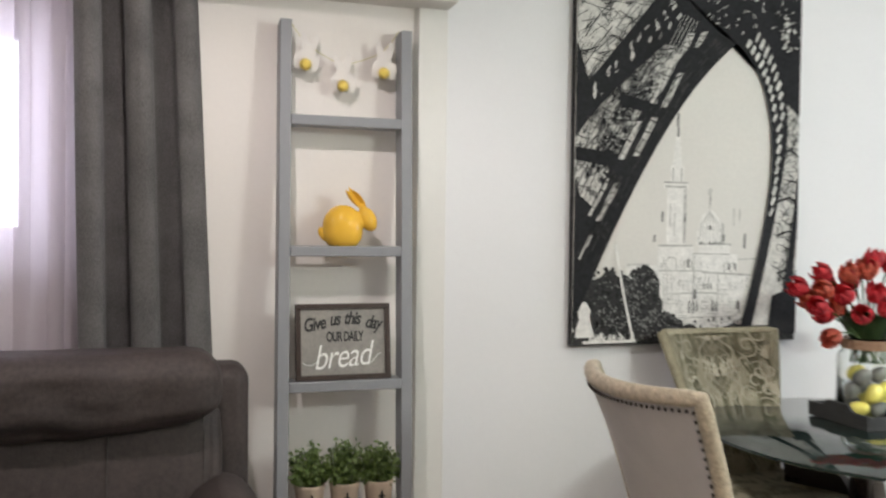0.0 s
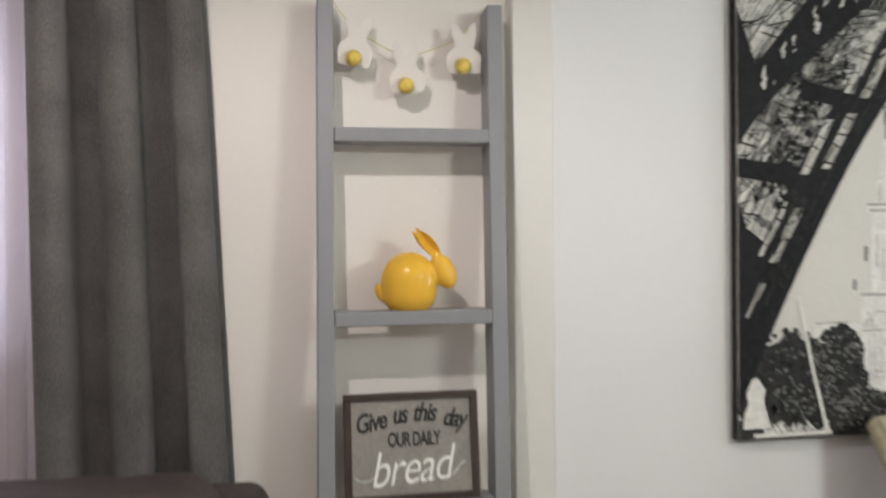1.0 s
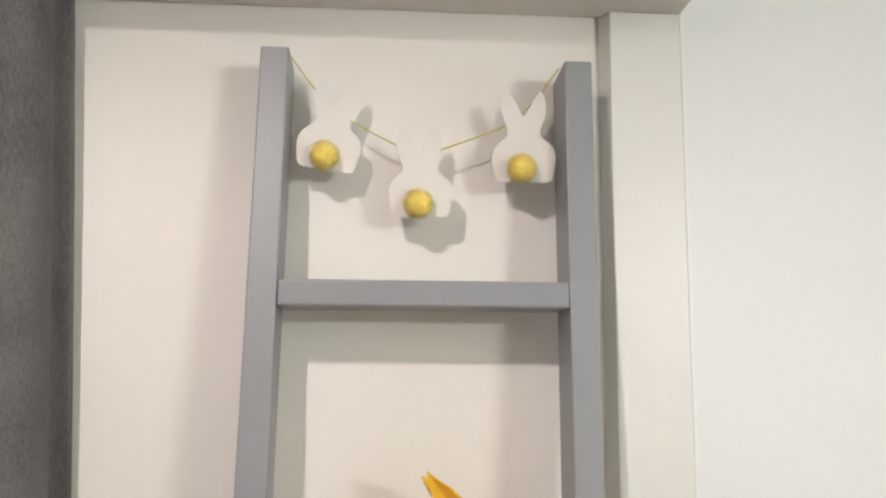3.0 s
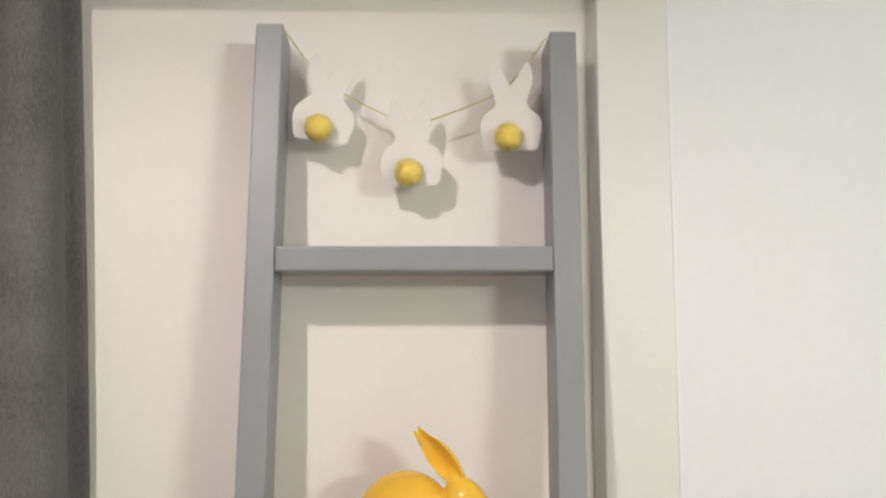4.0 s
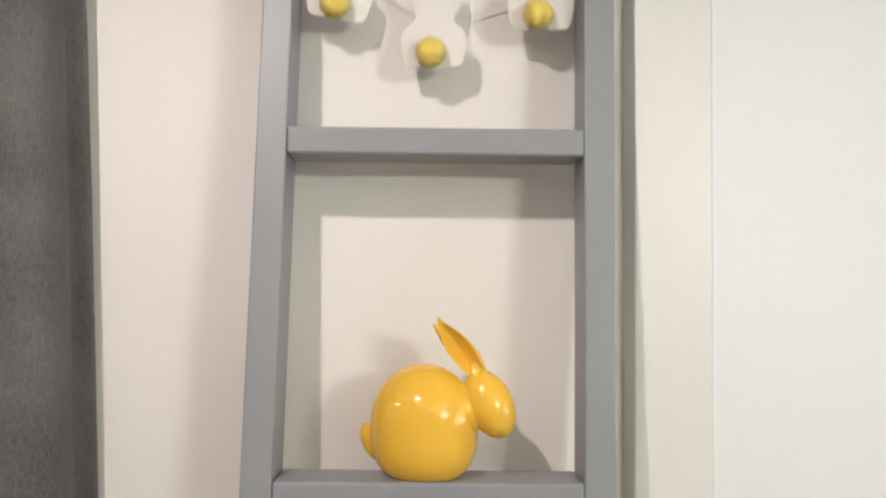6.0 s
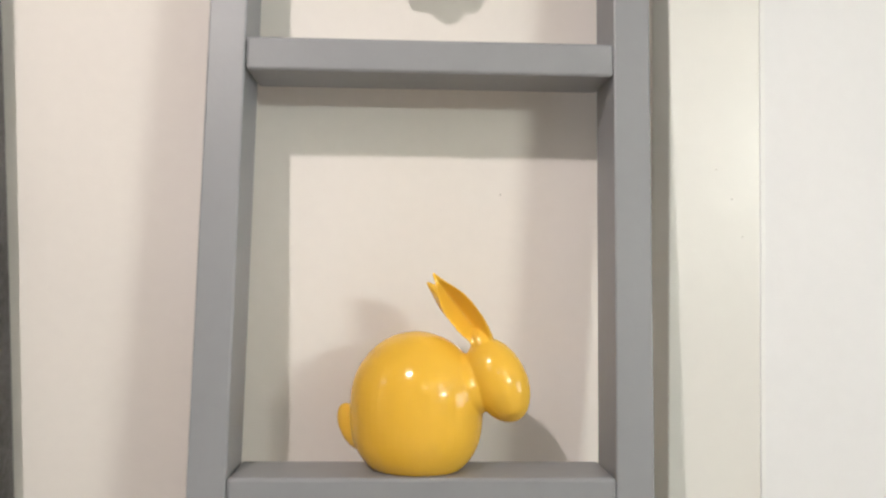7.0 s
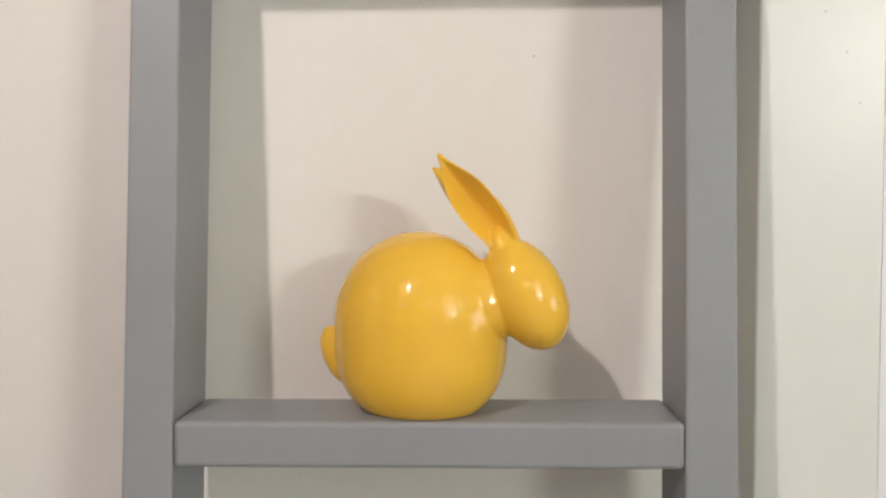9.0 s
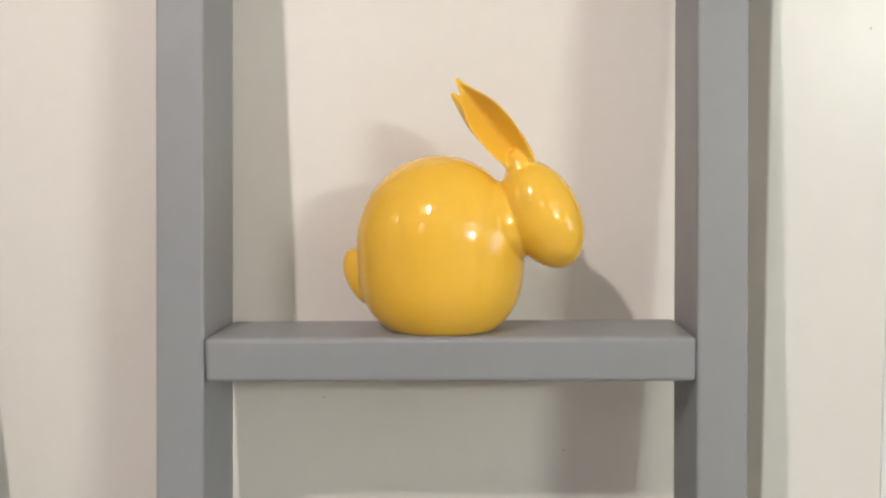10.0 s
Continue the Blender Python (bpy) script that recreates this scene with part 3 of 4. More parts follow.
for pts in (bezier((-0.150, 0.0083, 0.066), (-0.132, 0.0083, 0.050), (-0.112, 0.0083, 0.052), (-0.094, 0.0083, 0.072), 10), bezier((0.098, 0.0083, 0.062), (0.114, 0.0083, 0.058), (0.118, 0.0083, 0.092), (0.141, 0.0083, 0.094), 10)):
    part("flourish", tube(pts, 0.0012, 6), WHITE_INK, sign)

# ---- potted plants ----
def potted_plant(x, y, seed, wide):
    rnd = random.Random(seed)
    p = tagged(thing("potted_plant", (x, y, RUNGS[3])), "small leafy green boxwood in a pale burlap pot", "plant", "plants on the ladder")
    part("pot", lathe([(0.0, 0.001), (0.040, 0.0), (0.0435, 0.004), (0.053, 0.095), (0.0575, 0.112), (0.0560, 0.118), (0.050, 0.113), (0.048, 0.10), (0.0, 0.10)], 28), BURLAP, p, "pale burlap pot")
    part("soil", lathe([(0.0, 0.101), (0.049, 0.101), (0.0, 0.108)], 20), SOIL, p)
    bm = bmesh.new()
    tips = []
    for _ in range(64):
        a, e = rnd.uniform(0, 2 * math.pi), rnd.uniform(0.15, 1.5)
        d = Vector((math.cos(a) * math.cos(e), math.sin(a) * math.cos(e) * 0.85, math.sin(e)))
        r = rnd.uniform(0.062, 0.108)
        start, tip = Vector((0.02 * math.cos(a), 0.02 * math.sin(a), 0.103)), Vector((0, 0, 0.118)) + Vector((d.x * r * wide, d.y * r * 0.8, d.z * r * 1.35))
        tips.append((start, tip))
    sb = bmesh.new()
    for s, t in tips:
        tube([s, s.lerp(t, 0.5) + Vector((0, 0, 0.006)), t], 0.0012, 5, sb, 0.5)
    part("twigs", sb, STEM, p)
    for s, t in tips:
        for k in range(20):
            f = rnd.uniform(0.25, 1.05)
            c = s.lerp(t, f) + Vector((rnd.gauss(0, 0.007), rnd.gauss(0, 0.007), rnd.gauss(0, 0.006)))
            d = Vector((rnd.gauss(0, 1), rnd.gauss(0, 1), rnd.gauss(0.3, 0.7))).normalized()
            a = d.orthogonal().normalized()
            L, w = rnd.uniform(0.013, 0.022), rnd.uniform(0.005, 0.0085)
            n = d.cross(a) * 0.0022
            q = [bm.verts.new(v) for v in (c, c + d * L * 0.5 + a * w + n, c + d * L, c + d * L * 0.5 - a * w + n)]
            bm.faces.new((q[0], q[1], q[2])), bm.faces.new((q[0], q[2], q[3]))
    part("foliage", bm, LEAF, p, "dense small glossy green leaves")
    mark = block(-0.0025, 0.0025, -0.0575, -0.045, 0.020, 0.088)
    part("printed_mark", mark, INK, p, "dark printed mark", smooth=False)
    part("printed_mark", block(-0.011, 0.011, -0.0555, -0.045, 0.066, 0.071), INK, p, "dark printed mark", smooth=False)


for x, s, w in ((-0.134, 11, 1.06), (-0.006, 12, 1.02), (0.122, 13, 1.12)):
    potted_plant(x, front(0.424) + 0.050, s, w)

# ---- curtains ----
def curtain():
    rows = []
    for i in range(41):
        z = 0.015 + (2.322 - 0.015) * i / 40
        f = (2.264 - z) / 1.232
        x0, x1 = -0.912 + 0.022 * f, -0.527 + 0.064 * f
        row = []
        n = 110
        for k in range(n + 1):
            s = k / n
            x = x0 + (x1 - x0) * s
            ph = s * 2 * math.pi * 2.43 - 0.72 + 0.12 * math.sin(z * 2.1)
            y = -0.152 - (0.084 + 0.006 * f) * (1 - 0.35 * max(0, s - 0.8) / 0.2) * math.cos(ph) + 0.006 * math.sin(3 * ph + z * 1.7) + 0.004 * math.sin(9 * s + 3.1 * z)
            x += 0.021 * math.sin(2 * ph) - 0.010 * max(0, s - 0.85) / 0.15
            y += 0.055 * max(0.0, min(1.0, (s - 0.60) / 0.27)) + 0.008 * max(0, s - 0.87) / 0.13
            row.append((x, y, z))
        x, y, _ = row[-1]
        row += [(x + 0.003, y + 0.004, z), (x + 0.002, y + 0.010, z), (x + 0.006, y + 0.016, z), (x + 0.017, y + 0.022, z), (x + 0.020, y + 0.034, z), (x + 0.012, y + 0.045, z)]
        rows.append(row)
    ob = solid("curtain", sheet(rows, 0.003), CURTAIN)
    return tagged(ob, "dark grey woven curtain hanging in deep folds", "curtain")


curtain()


def sheer():
    rows = []
    for i in range(25):
        z = 0.02 + 2.302 * i / 24
        row = []
        for k in range(301):
            x = -2.75 + 1.90 * k / 300
            ph = 2 * math.pi * (x / 0.118) + 0.9 * math.sin(x * 7.0) + 0.15 * math.sin(2.2 * z)
            row.append((x + 0.012 * math.sin(ph * 2), -0.062 + 0.022 * math.sin(ph) + 0.006 * math.sin(2.7 * ph + 1.3 * z), z))
        rows.append(row)
    ob = solid("sheer_curtain", sheet(rows), SHEER)
    return tagged(ob, "thin translucent white sheer curtain before the window", "curtain")


sheer()
tagged(solid("curtain_track", block(-2.8, -0.56, -0.078, -0.052, 2.323, 2.3315, 0.002), WINDOW_WHITE, smooth=False), "white curtain track under the soffit", "curtain track")

# ---- recliner sofa ----
sofa = tagged(thing("recliner_sofa", (0, 0, 0)), "dark brown-grey suede recliner sofa with padded headrest", "sofa")
XR, XL = -0.372, -2.45
part("back_frame", pillow(XR - XL, 0.20, 0.92, 0.055, 22, 0.0, ((XR + XL) / 2, -0.345, 0.555)), SUEDE, sofa)
part("base", pillow(XR - XL, 0.80, 0.26, 0.04, 12, 0.0, ((XR + XL) / 2, -0.78, 0.20)), SUEDE, sofa)
for x0, x1 in ((-1.46, -0.476), (-2.42, -1.47)):
    w, c = x1 - x0, (x0 + x1) / 2
    roll = pillow(w, 0.27, 0.232, 0.072, 34, 0.010, (c, -0.522, 0.962), 0.012, 3 + c)
    for v in roll.verts:
        # the roll's under edge lifts towards its end, and the cloth gathers there
        e = max(0.0, (v.co.x - (x1 - 0.42)) / 0.42)
        v.co.z += 0.050 * e ** 1.6 * max(0.0, min(1.0, (0.962 - v.co.z) / 0.116))
        g = max(0.0, (v.co.x - (x1 - 0.10)) / 0.10)
        if v.co.y < -0.56:
            v.co.y += 0.0055 * g * noise.noise(Vector((v.co.x * 11, 0.3, v.co.z * 42 - v.co.x * 16))) * 1.6
    part("headrest", roll, SUEDE, sofa, "padded headrest roll")
    back = part("back_cushion", pillow(w - 0.01, 0.20, 0.52, 0.045, 24, 0.020, (0, 0, 0), 0.006, 8 + c), SUEDE, sofa)
    back.matrix_local = pose(c, -0.500, 0.655, -15)
    part("seat_cushion", pillow(w, 0.60, 0.20, 0.06, 16, 0.02, (c, -0.88, 0.40), 0.004, c), SUEDE, sofa)
    part("seam", tube([(0.170, -0.1250 + 0.20 * z * z, z) for z in (-0.18, -0.10, 0.0, 0.10, 0.19)], 0.0022, 6), STITCH, back)
    part("seam", tube([(w / 2 - 0.045, -0.1190 + 0.15 * z * z, z) for z in (-0.15, -0.05, 0.05, 0.16)], 0.0018, 6), STITCH, back)
    part("seam", tube([(x1 - 0.050, -0.655 + 0.9 * (z - 0.965) ** 2 * 6, z) for z in (0.875, 0.92, 0.965, 1.01, 1.055)], 0.0018, 6), STITCH, sofa)
for c in (-0.475, -2.38):
    part("arm", pillow(0.23, 0.86, 0.62, 0.10, 18, 0.014, (c + 0.0, -0.86, 0.375), 0.004, c), SUEDE, sofa, "padded arm")
for x in (-0.45, -2.35):
    for y in (-0.35, -1.10):
        part("foot", block(x - 0.03, x + 0.03, y - 0.03, y + 0.03, 0, 0.09, 0.004), DARK_WOOD, sofa, smooth=False)

# ---- dining chairs ----
def dining_chair(at, turn, width=0.56, label="", edge_cloth=None, taper=0.10):
    c = tagged(thing("dining_chair", at, (0, 0, turn)), label, "chair", "chairs round the table")
    t, z0, z1 = 0.024, 0.42, 1.045

    def mid(s, h, off=0.0):
        w = (width - taper + taper * h ** 1.3) / 2
        y = -0.205 - 0.175 * h ** 1.4 - 0.095 * (1 - s * s) * (0.35 + 0.65 * h)
        z = z0 + (z1 - z0) * h - 0.012 * (1 - s * s) * h
        slope = 0.19 * s * (0.35 + 0.65 * h)
        n = Vector((-slope * 2 / 1.0, 1, 0.14)).normalized()
        return Vector((s * w, y, z)) + n * off

    S, Hn = [k / 12 - 1 for k in range(25)], [k / 16 for k in range(17)]
    part("inner_back", sheet([[mid(s * 1.03, h * 1.015, t) for s in S] for h in Hn], 0.004), DAMASK, c, "olive and cream damask inner back")
    weave = bmesh.new()

    def ribbon(pts, wide):
        """A flat woven stroke on the inner back, mirrored about its middle."""
        for side in (-1, 1):
            rows = []
            for i, (x, z) in enumerate(pts):
                dx, dz = pts[min(i + 1, len(pts) - 1)][0] - pts[max(i - 1, 0)][0], pts[min(i + 1, len(pts) - 1)][1] - pts[max(i - 1, 0)][1]
                k = 0.72 * wide * (0.35 + 0.65 * math.sin(math.pi * (i + 0.5) / len(pts))) / 2 / (math.hypot(dx, dz) or 1)
                pair = []
                for e in (-1, 1):
                    h = max(0.0, min(0.985, (z + e * dx * k - z0) / (z1 - z0)))
                    pair.append(weave.verts.new(mid(side * (x - e * dz * k) / ((width - taper + taper * h ** 1.3) / 2), h, t + 0.0062)))
                rows.append(pair)
            for u, v in zip(rows, rows[1:]):
                weave.faces.new((u[0], u[1], v[1], v[0]))

    def spiral(cx, cz, r, start, turns, sense, wide=0.011):
        ribbon([(cx + r * (1 - 0.80 * q / 20) * math.cos(start + sense * turns * 6.283 * q / 20), cz + r * (1 - 0.80 * q / 20) * math.sin(start + sense * turns * 6.283 * q / 20)) for q in range(21)], wide)

    for base in (0.915, 0.77, 0.56):
        for a, tall, wide in ((0.088, 0.27, 0.013), (0.062, 0.19, 0.007), (0.030, 0.09, 0.010)):
            ribbon([(a * math.sin(math.pi * q / 20) * (1 - 0.28 * math.cos(4 * math.pi * q / 20)), base + tall * (q / 20 - 0.5)) for q in range(21)], wide)
        spiral(0.150, base + 0.075, 0.050, 3.6, 1.3, 1)
        spiral(0.205, base + 0.120, 0.034, 2.2, 1.2, 1)
        spiral(0.125, base + 0.010, 0.026, 4.2, 1.1, -1, 0.009)
        spiral(0.190, base - 0.105, 0.038, 5.0, 1.2, 1)
        spiral(0.175, base - 0.030, 0.044, 2.4, 1.3, -1)
        spiral(0.110, base - 0.120, 0.036, 0.6, 1.2, 1)
        spiral(0.075, base + 0.145, 0.032, 5.2, 1.2, -1)
        spiral(0.040, base + 0.020, 0.022, 1.0, 1.1, 1, 0.008)
        for a in (0.35, 0.75, 1.15, 1.5):
            ribbon([(0.010 + 0.055 * q / 5 * math.cos(a), base + 0.100 + 0.055 * q / 5 * math.sin(a)) for q in range(6)], 0.013)
            ribbon([(0.215 + 0.030 * q / 5 * math.cos(a + 1.2), base + 0.02 + 0.060 * q / 5 * math.sin(a + 1.2)) for q in range(6)], 0.012)
    tagged(part("woven_pattern", weave, SCROLL, c, "cream scrolls woven into the damask"), kind="stuff")
    part("outer_back", sheet([[mid(s * 0.985, h * 0.985, -t * 0.82) for s in S] for h in Hn], 0.004), LINEN, c, "plain beige linen outer back")
    edge = [mid(-1, h) for h in Hn] + [mid(s, 1) for s in S[1:-1]] + [mid(1, h) for h in Hn[::-1]]
    part("rolled_edge", tube(edge, t, 14), edge_cloth or DAMASK, c, "rolled damask edge")
    nb = bmesh.new()
    path = [mid(-0.975 + 1.95 * k / 32, 0.955, -t - 0.0005) for k in range(1, 32)] + [mid(0.965, h, -t - 0.0005) for h in [k / 24 * 0.95 for k in range(24, -1, -1)]]
    for p in path:
        ball(0.0062, p, (1, 0.6, 1), 1, nb)
    part("nailhead_trim", nb, NAIL, c, "row of dark nailheads")
    part("seat", pillow(width - 0.06, 0.52, 0.13, 0.045, 14, 0.015, (0, 0.02, 0.425)), DAMASK, c, "damask seat")
    part("seat_frame", block(-(width - 0.09) / 2, (width - 0.09) / 2, -0.22, 0.25, 0.30, 0.37, 0.005), DARK_WOOD, c, smooth=False)
    for x in (-1, 1):
        for y in (-0.20, 0.225):
            part("leg", prism([(x * 0.21 + a * 0.015, y + b * 0.015, 0) for a, b in ((-1, -1), (1, -1), (1, 1), (-1, 1))], [(x * 0.21 + a * 0.024, y + b * 0.024, 0.31) for a, b in ((-1, -1), (1, -1), (1, 1), (-1, 1))], 0.003), DARK_WOOD, c, smooth=False)
    return c


dining_chair((1.030, -1.150, 0), -90, 0.58, "barrel-back dining chair with beige linen back and nailhead trim", TAN_DAMASK)
dining_chair((1.590, -0.565, 0), 180, 0.54, "damask dining chair standing against the wall by the table", DAMASK_EDGE, 0.23)

# ---- glass table ----
TX, TY, TR = 1.878, -0.835, 0.672
table = tagged(thing("dining_table", (TX, TY, 0)), "round glass dining table on a dark wooden base", "table")
part("tabletop", lathe([(0.0, 0.738), (TR - 0.004, 0.738), (TR, 0.741), (TR, 0.747), (TR - 0.004, 0.750), (0.0, 0.750)], 96), TABLE_GLASS, table, "clear glass top").visible_shadow = False
part("edge", lathe([(TR + 0.0002, 0.7385), (TR + 0.0018, 0.7395), (TR + 0.0018, 0.7485), (TR + 0.0002, 0.7495)], 96), EDGE_GLASS, table, "dark polished glass edge")
for a in (30, 120):
    ca, sa = math.cos(radians(a)), math.sin(radians(a))
    for sgn in (-1, 1):
        pts = [(0.40, 0.728), (0.29, 0.728), (0.03, 0.36), (0.03, 0.22), (0.34, 0.0), (0.42, 0.0), (0.42, 0.03), (0.14, 0.30)]
        bm = bmesh.new()
        ends = []
        for off in (-0.028, 0.028):
            ends.append([bm.verts.new((sgn * r * ca - off * sa, sgn * r * sa + off * ca, z)) for r, z in pts])
        bm.faces.new(ends[0]), bm.faces.new(ends[1][::-1])
        for k in range(len(pts)):
            bm.faces.new((ends[0][k], ends[1][k], ends[1][(k + 1) % len(pts)], ends[0][(k + 1) % len(pts)]))
        bmesh.ops.triangulate(bm, faces=bm.faces[:2])
        part("base_leg", bm, DARK_WOOD, table, "dark espresso wooden leg", smooth=False)
for a in (30, 120, 210, 300):
    part("glass_pad", lathe([(0.0, 0.7275), (0.018, 0.7275), (0.018, 0.738), (0.0, 0.738)], 16, at=(0.38 * math.cos(radians(a)), 0.38 * math.sin(radians(a)), 0)), GLASS, table)

# ---- tray, vase, eggs, tulips ----
tray = tagged(thing("tray", (2.015, -0.640, 0.7505), (0, 0, -3)), "charcoal wooden tray with raised ends on the glass table", "tray")
tw, td = 0.21, 0.165
part("bottom", block(-tw, tw, -td, td, 0, 0.010, 0.002), TRAY, tray, smooth=False)
for y in (-td, td - 0.012):
    part("side", block(-tw + 0.012, tw - 0.012, y, y + 0.012, 0.010, 0.050, 0.002), TRAY, tray, smooth=False)
for x in (-tw, tw - 0.012):
    part("end", prism([(x, -td, 0.010), (x + 0.012, -td, 0.010), (x + 0.012, -td, 0.054), (x, -td, 0.054)], [(x, td, 0.010), (x + 0.012, td, 0.010), (x + 0.012, td, 0.054), (x, td, 0.054)], 0.002), TRAY, tray, smooth=False)
    part("handle", prism([(x, -0.085, 0.052), (x + 0.012, -0.085, 0.052), (x + 0.012, -0.055, 0.078), (x, -0.055, 0.078)], [(x, 0.085, 0.052), (x + 0.012, 0.085, 0.052), (x + 0.012, 0.055, 0.078), (x, 0.055, 0.078)], 0.002), TRAY, tray, smooth=False)

VX, VY, VZ = 1.925, -0.650, 0.7615
vase = tagged(thing("glass_vase", (VX, VY, VZ)), "clear glass jar vase wrapped with jute twine at the neck", "vase")
prof = [(0.0, 0.0), (0.098, 0.0), (0.107, 0.008), (0.107, 0.235), (0.100, 0.258), (0.088, 0.268), (0.088, 0.315), (0.085, 0.315), (0.085, 0.266), (0.097, 0.254), (0.1035, 0.233), (0.1035, 0.010), (0.0, 0.008)]
g = part("jar", lathe(prof, 56), GLASS, vase, "clear glass jar")
g.visible_shadow = False
tb = bmesh.new()
for k in range(7):
    tube([(0.0905 * math.cos(a), 0.0905 * math.sin(a), 0.274 + k * 0.0052) for a in (2 * math.pi * j / 40 for j in range(41))], 0.0029, 6, tb)
part("twine_band", tb, TWINE, vase, "wound jute twine")


def egg(at, tilt, material, label):
    bm = bmesh.new()
    bmesh.ops.create_uvsphere(bm, u_segments=24, v_segments=16, radius=1)
    for v in bm.verts:
        k = 1 - 0.13 * v.co.z
        v.co = Vector((v.co.x * 0.0300 * k, v.co.y * 0.0300 * k, v.co.z * 0.0400))
    ob = solid("decorative_egg", bm, material)
    ob.matrix_world = pose(*at, *tilt)
    tagged(ob, label, "egg", "eggs in the vase")


zb = VZ + 0.009
Y_, G_ = (EGG_YELLOW, "pale yellow decorative egg in the glass vase"), (EGG_GREY, "dark grey decorative egg in the glass vase")
for (dx, dy, dz), tilt, (m, lab) in (
        ((-0.062, -0.030, 0.030), (70, 0, 30), Y_), ((0.005, -0.066, 0.030), (84, 0, 80), G_), ((0.062, -0.022, 0.030), (75, 0, 140), Y_), ((-0.030, 0.050, 0.030), (80, 0, 10), G_), ((0.040, 0.050, 0.030), (80, 0, 200), Y_),
        ((-0.018, -0.055, 0.094), (12, 10, 0), Y_), ((-0.065, 0.005, 0.100), (15, -12, 0), G_), ((0.045, -0.045, 0.098), (10, 15, 0), Y_), ((0.020, 0.045, 0.098), (70, 0, 40), G_),
        ((-0.050, -0.030, 0.158), (40, 20, 0), G_), ((0.042, -0.018, 0.160), (40, -20, 60), G_), ((-0.010, 0.045, 0.160), (50, 0, 90), Y_)):
    egg((VX + dx, VY + dy, zb + dz), tilt, m, lab)


def tulip(head, seed, orange):
    """A stem out of the neck of the vase and a cupped head of six petals."""
    rnd = random.Random(seed)
    t = tagged(thing("tulip", (VX, VY, VZ)), "red and yellow tulip with a green stem in the vase" if orange else "red tulip with a green stem in the vase", "tulip", "tulips in the vase")
    h = Vector(head) - Vector((VX, VY, VZ))
    foot = Vector((rnd.uniform(-0.05, 0.05), rnd.uniform(-0.05, 0.05), 0.215))
    neck = Vector((h.x * 0.22, h.y * 0.22, 0.33))
    path = bezier(foot, neck, Vector((h.x * 0.6, h.y * 0.6, max(0.36, h.z * 0.94))), h, 14)
    part("stem", tube(path, 0.0036, 7), STEM, t)
    d = (path[-1] - path[-3]).normalized()
    q = d.to_track_quat("Z", "Y").to_matrix().to_4x4()
    bm = bmesh.new()
    for k in range(6):
        a0 = k * math.pi / 3 + rnd.uniform(-0.1, 0.1)
        open_ = (0.0 if k % 2 else 0.0025) + rnd.uniform(0, 0.003)
        rows = []
        for i in range(9):
            v = i / 8
            rad = 0.004 + 0.0235 * math.sin(math.pi * min(1, 0.05 + 0.85 * v)) ** 0.75 + open_ * v * 2
            w = 0.62 * math.sin(math.pi * (0.16 + 0.80 * v)) ** 0.7
            rows.append([(rad * math.cos(a0 + w * s), rad * math.sin(a0 + w * s), 0.058 * v + 0.004 * (1 - s * s) * v) for s in (-1, -0.5, 0, 0.5, 1)])
        sh = sheet(rows, 0.0009)
        me = bpy.data.meshes.new("petal")
        sh.to_mesh(me)
        sh.free()
        bm.from_mesh(me)
    bm.transform(Matrix.Translation(h - d * 0.024) @ q @ Matrix.Diagonal((1.24, 1.24, 1.38, 1)))
    part("flower_head", bm, PETAL_ORANGE if orange else PETAL, t, "cupped petals")
    # one long leaf
    s = rnd.uniform(0, 6.28)
    rows = []
    for i in range(9):
        v = i / 8
        c = Vector((0.055 * math.cos(s), 0.055 * math.sin(s), 0.285)).lerp(Vector((0.13 * math.cos(s), 0.13 * math.sin(s), 0.42)), v) + Vector((0, 0, 0.03 * math.sin(math.pi * v)))
        w = 0.015 * math.sin(math.pi * (0.15 + 0.83 * v))
        rows.append([c + Vector((-math.sin(s), math.cos(s), 0)) * w * k + Vector((0, 0, 0.004 * abs(k))) for k in (-1, 0, 1)])
    part("leaf", sheet(rows, 0.0008), STEM, t)


TULIPS = ((-0.290, 0.02, 0.50, 0), (-0.215, -0.02, 0.490, 1), (-0.255, -0.04, 0.435, 0), (-0.175, 0.03, 0.545, 0), (-0.100, -0.02, 0.545, 1), (-0.010, -0.03, 0.595, 0), (-0.045, -0.08, 0.475, 0), (-0.02, -0.10, 0.425, 0),
          (-0.210, -0.06, 0.330, 1), (0.005, 0.05, 0.555, 0), (0.075, -0.02, 0.58, 0), (0.14, 0.0, 0.54, 0), (0.19, -0.05, 0.47, 1), (0.24, 0.03, 0.44, 0), (0.09, -0.09, 0.46, 0), (-0.110, 0.08, 0.50, 0),
          (-0.235, 0.03, 0.455, 1), (-0.150, -0.05, 0.470, 0), (-0.060, 0.02, 0.520, 0), (-0.140, 0.0, 0.420, 1), (-0.055, -0.05, 0.560, 1), (-0.190, 0.0, 0.400, 0), (-0.100, -0.08, 0.400, 0))
for k, (dx, dy, dz, o) in enumerate(TULIPS):
    tulip((VX + dx, VY + dy, VZ + dz), 40 + k, o)

# ---- canvas print of an iron tower arch with a white palace beyond ----
CW, CH, CD = 1.105, 1.55, 0.036
canvas = tagged(thing("canvas_print", (0.962, -0.0290, 0.990)), "large black and white canvas print of an iron tower arch", "picture")
part("stretcher", block(0, CW, -CD, 0, 0, CH, 0.003), PRINT_BUSH, canvas, "wrapped canvas edge", smooth=False)


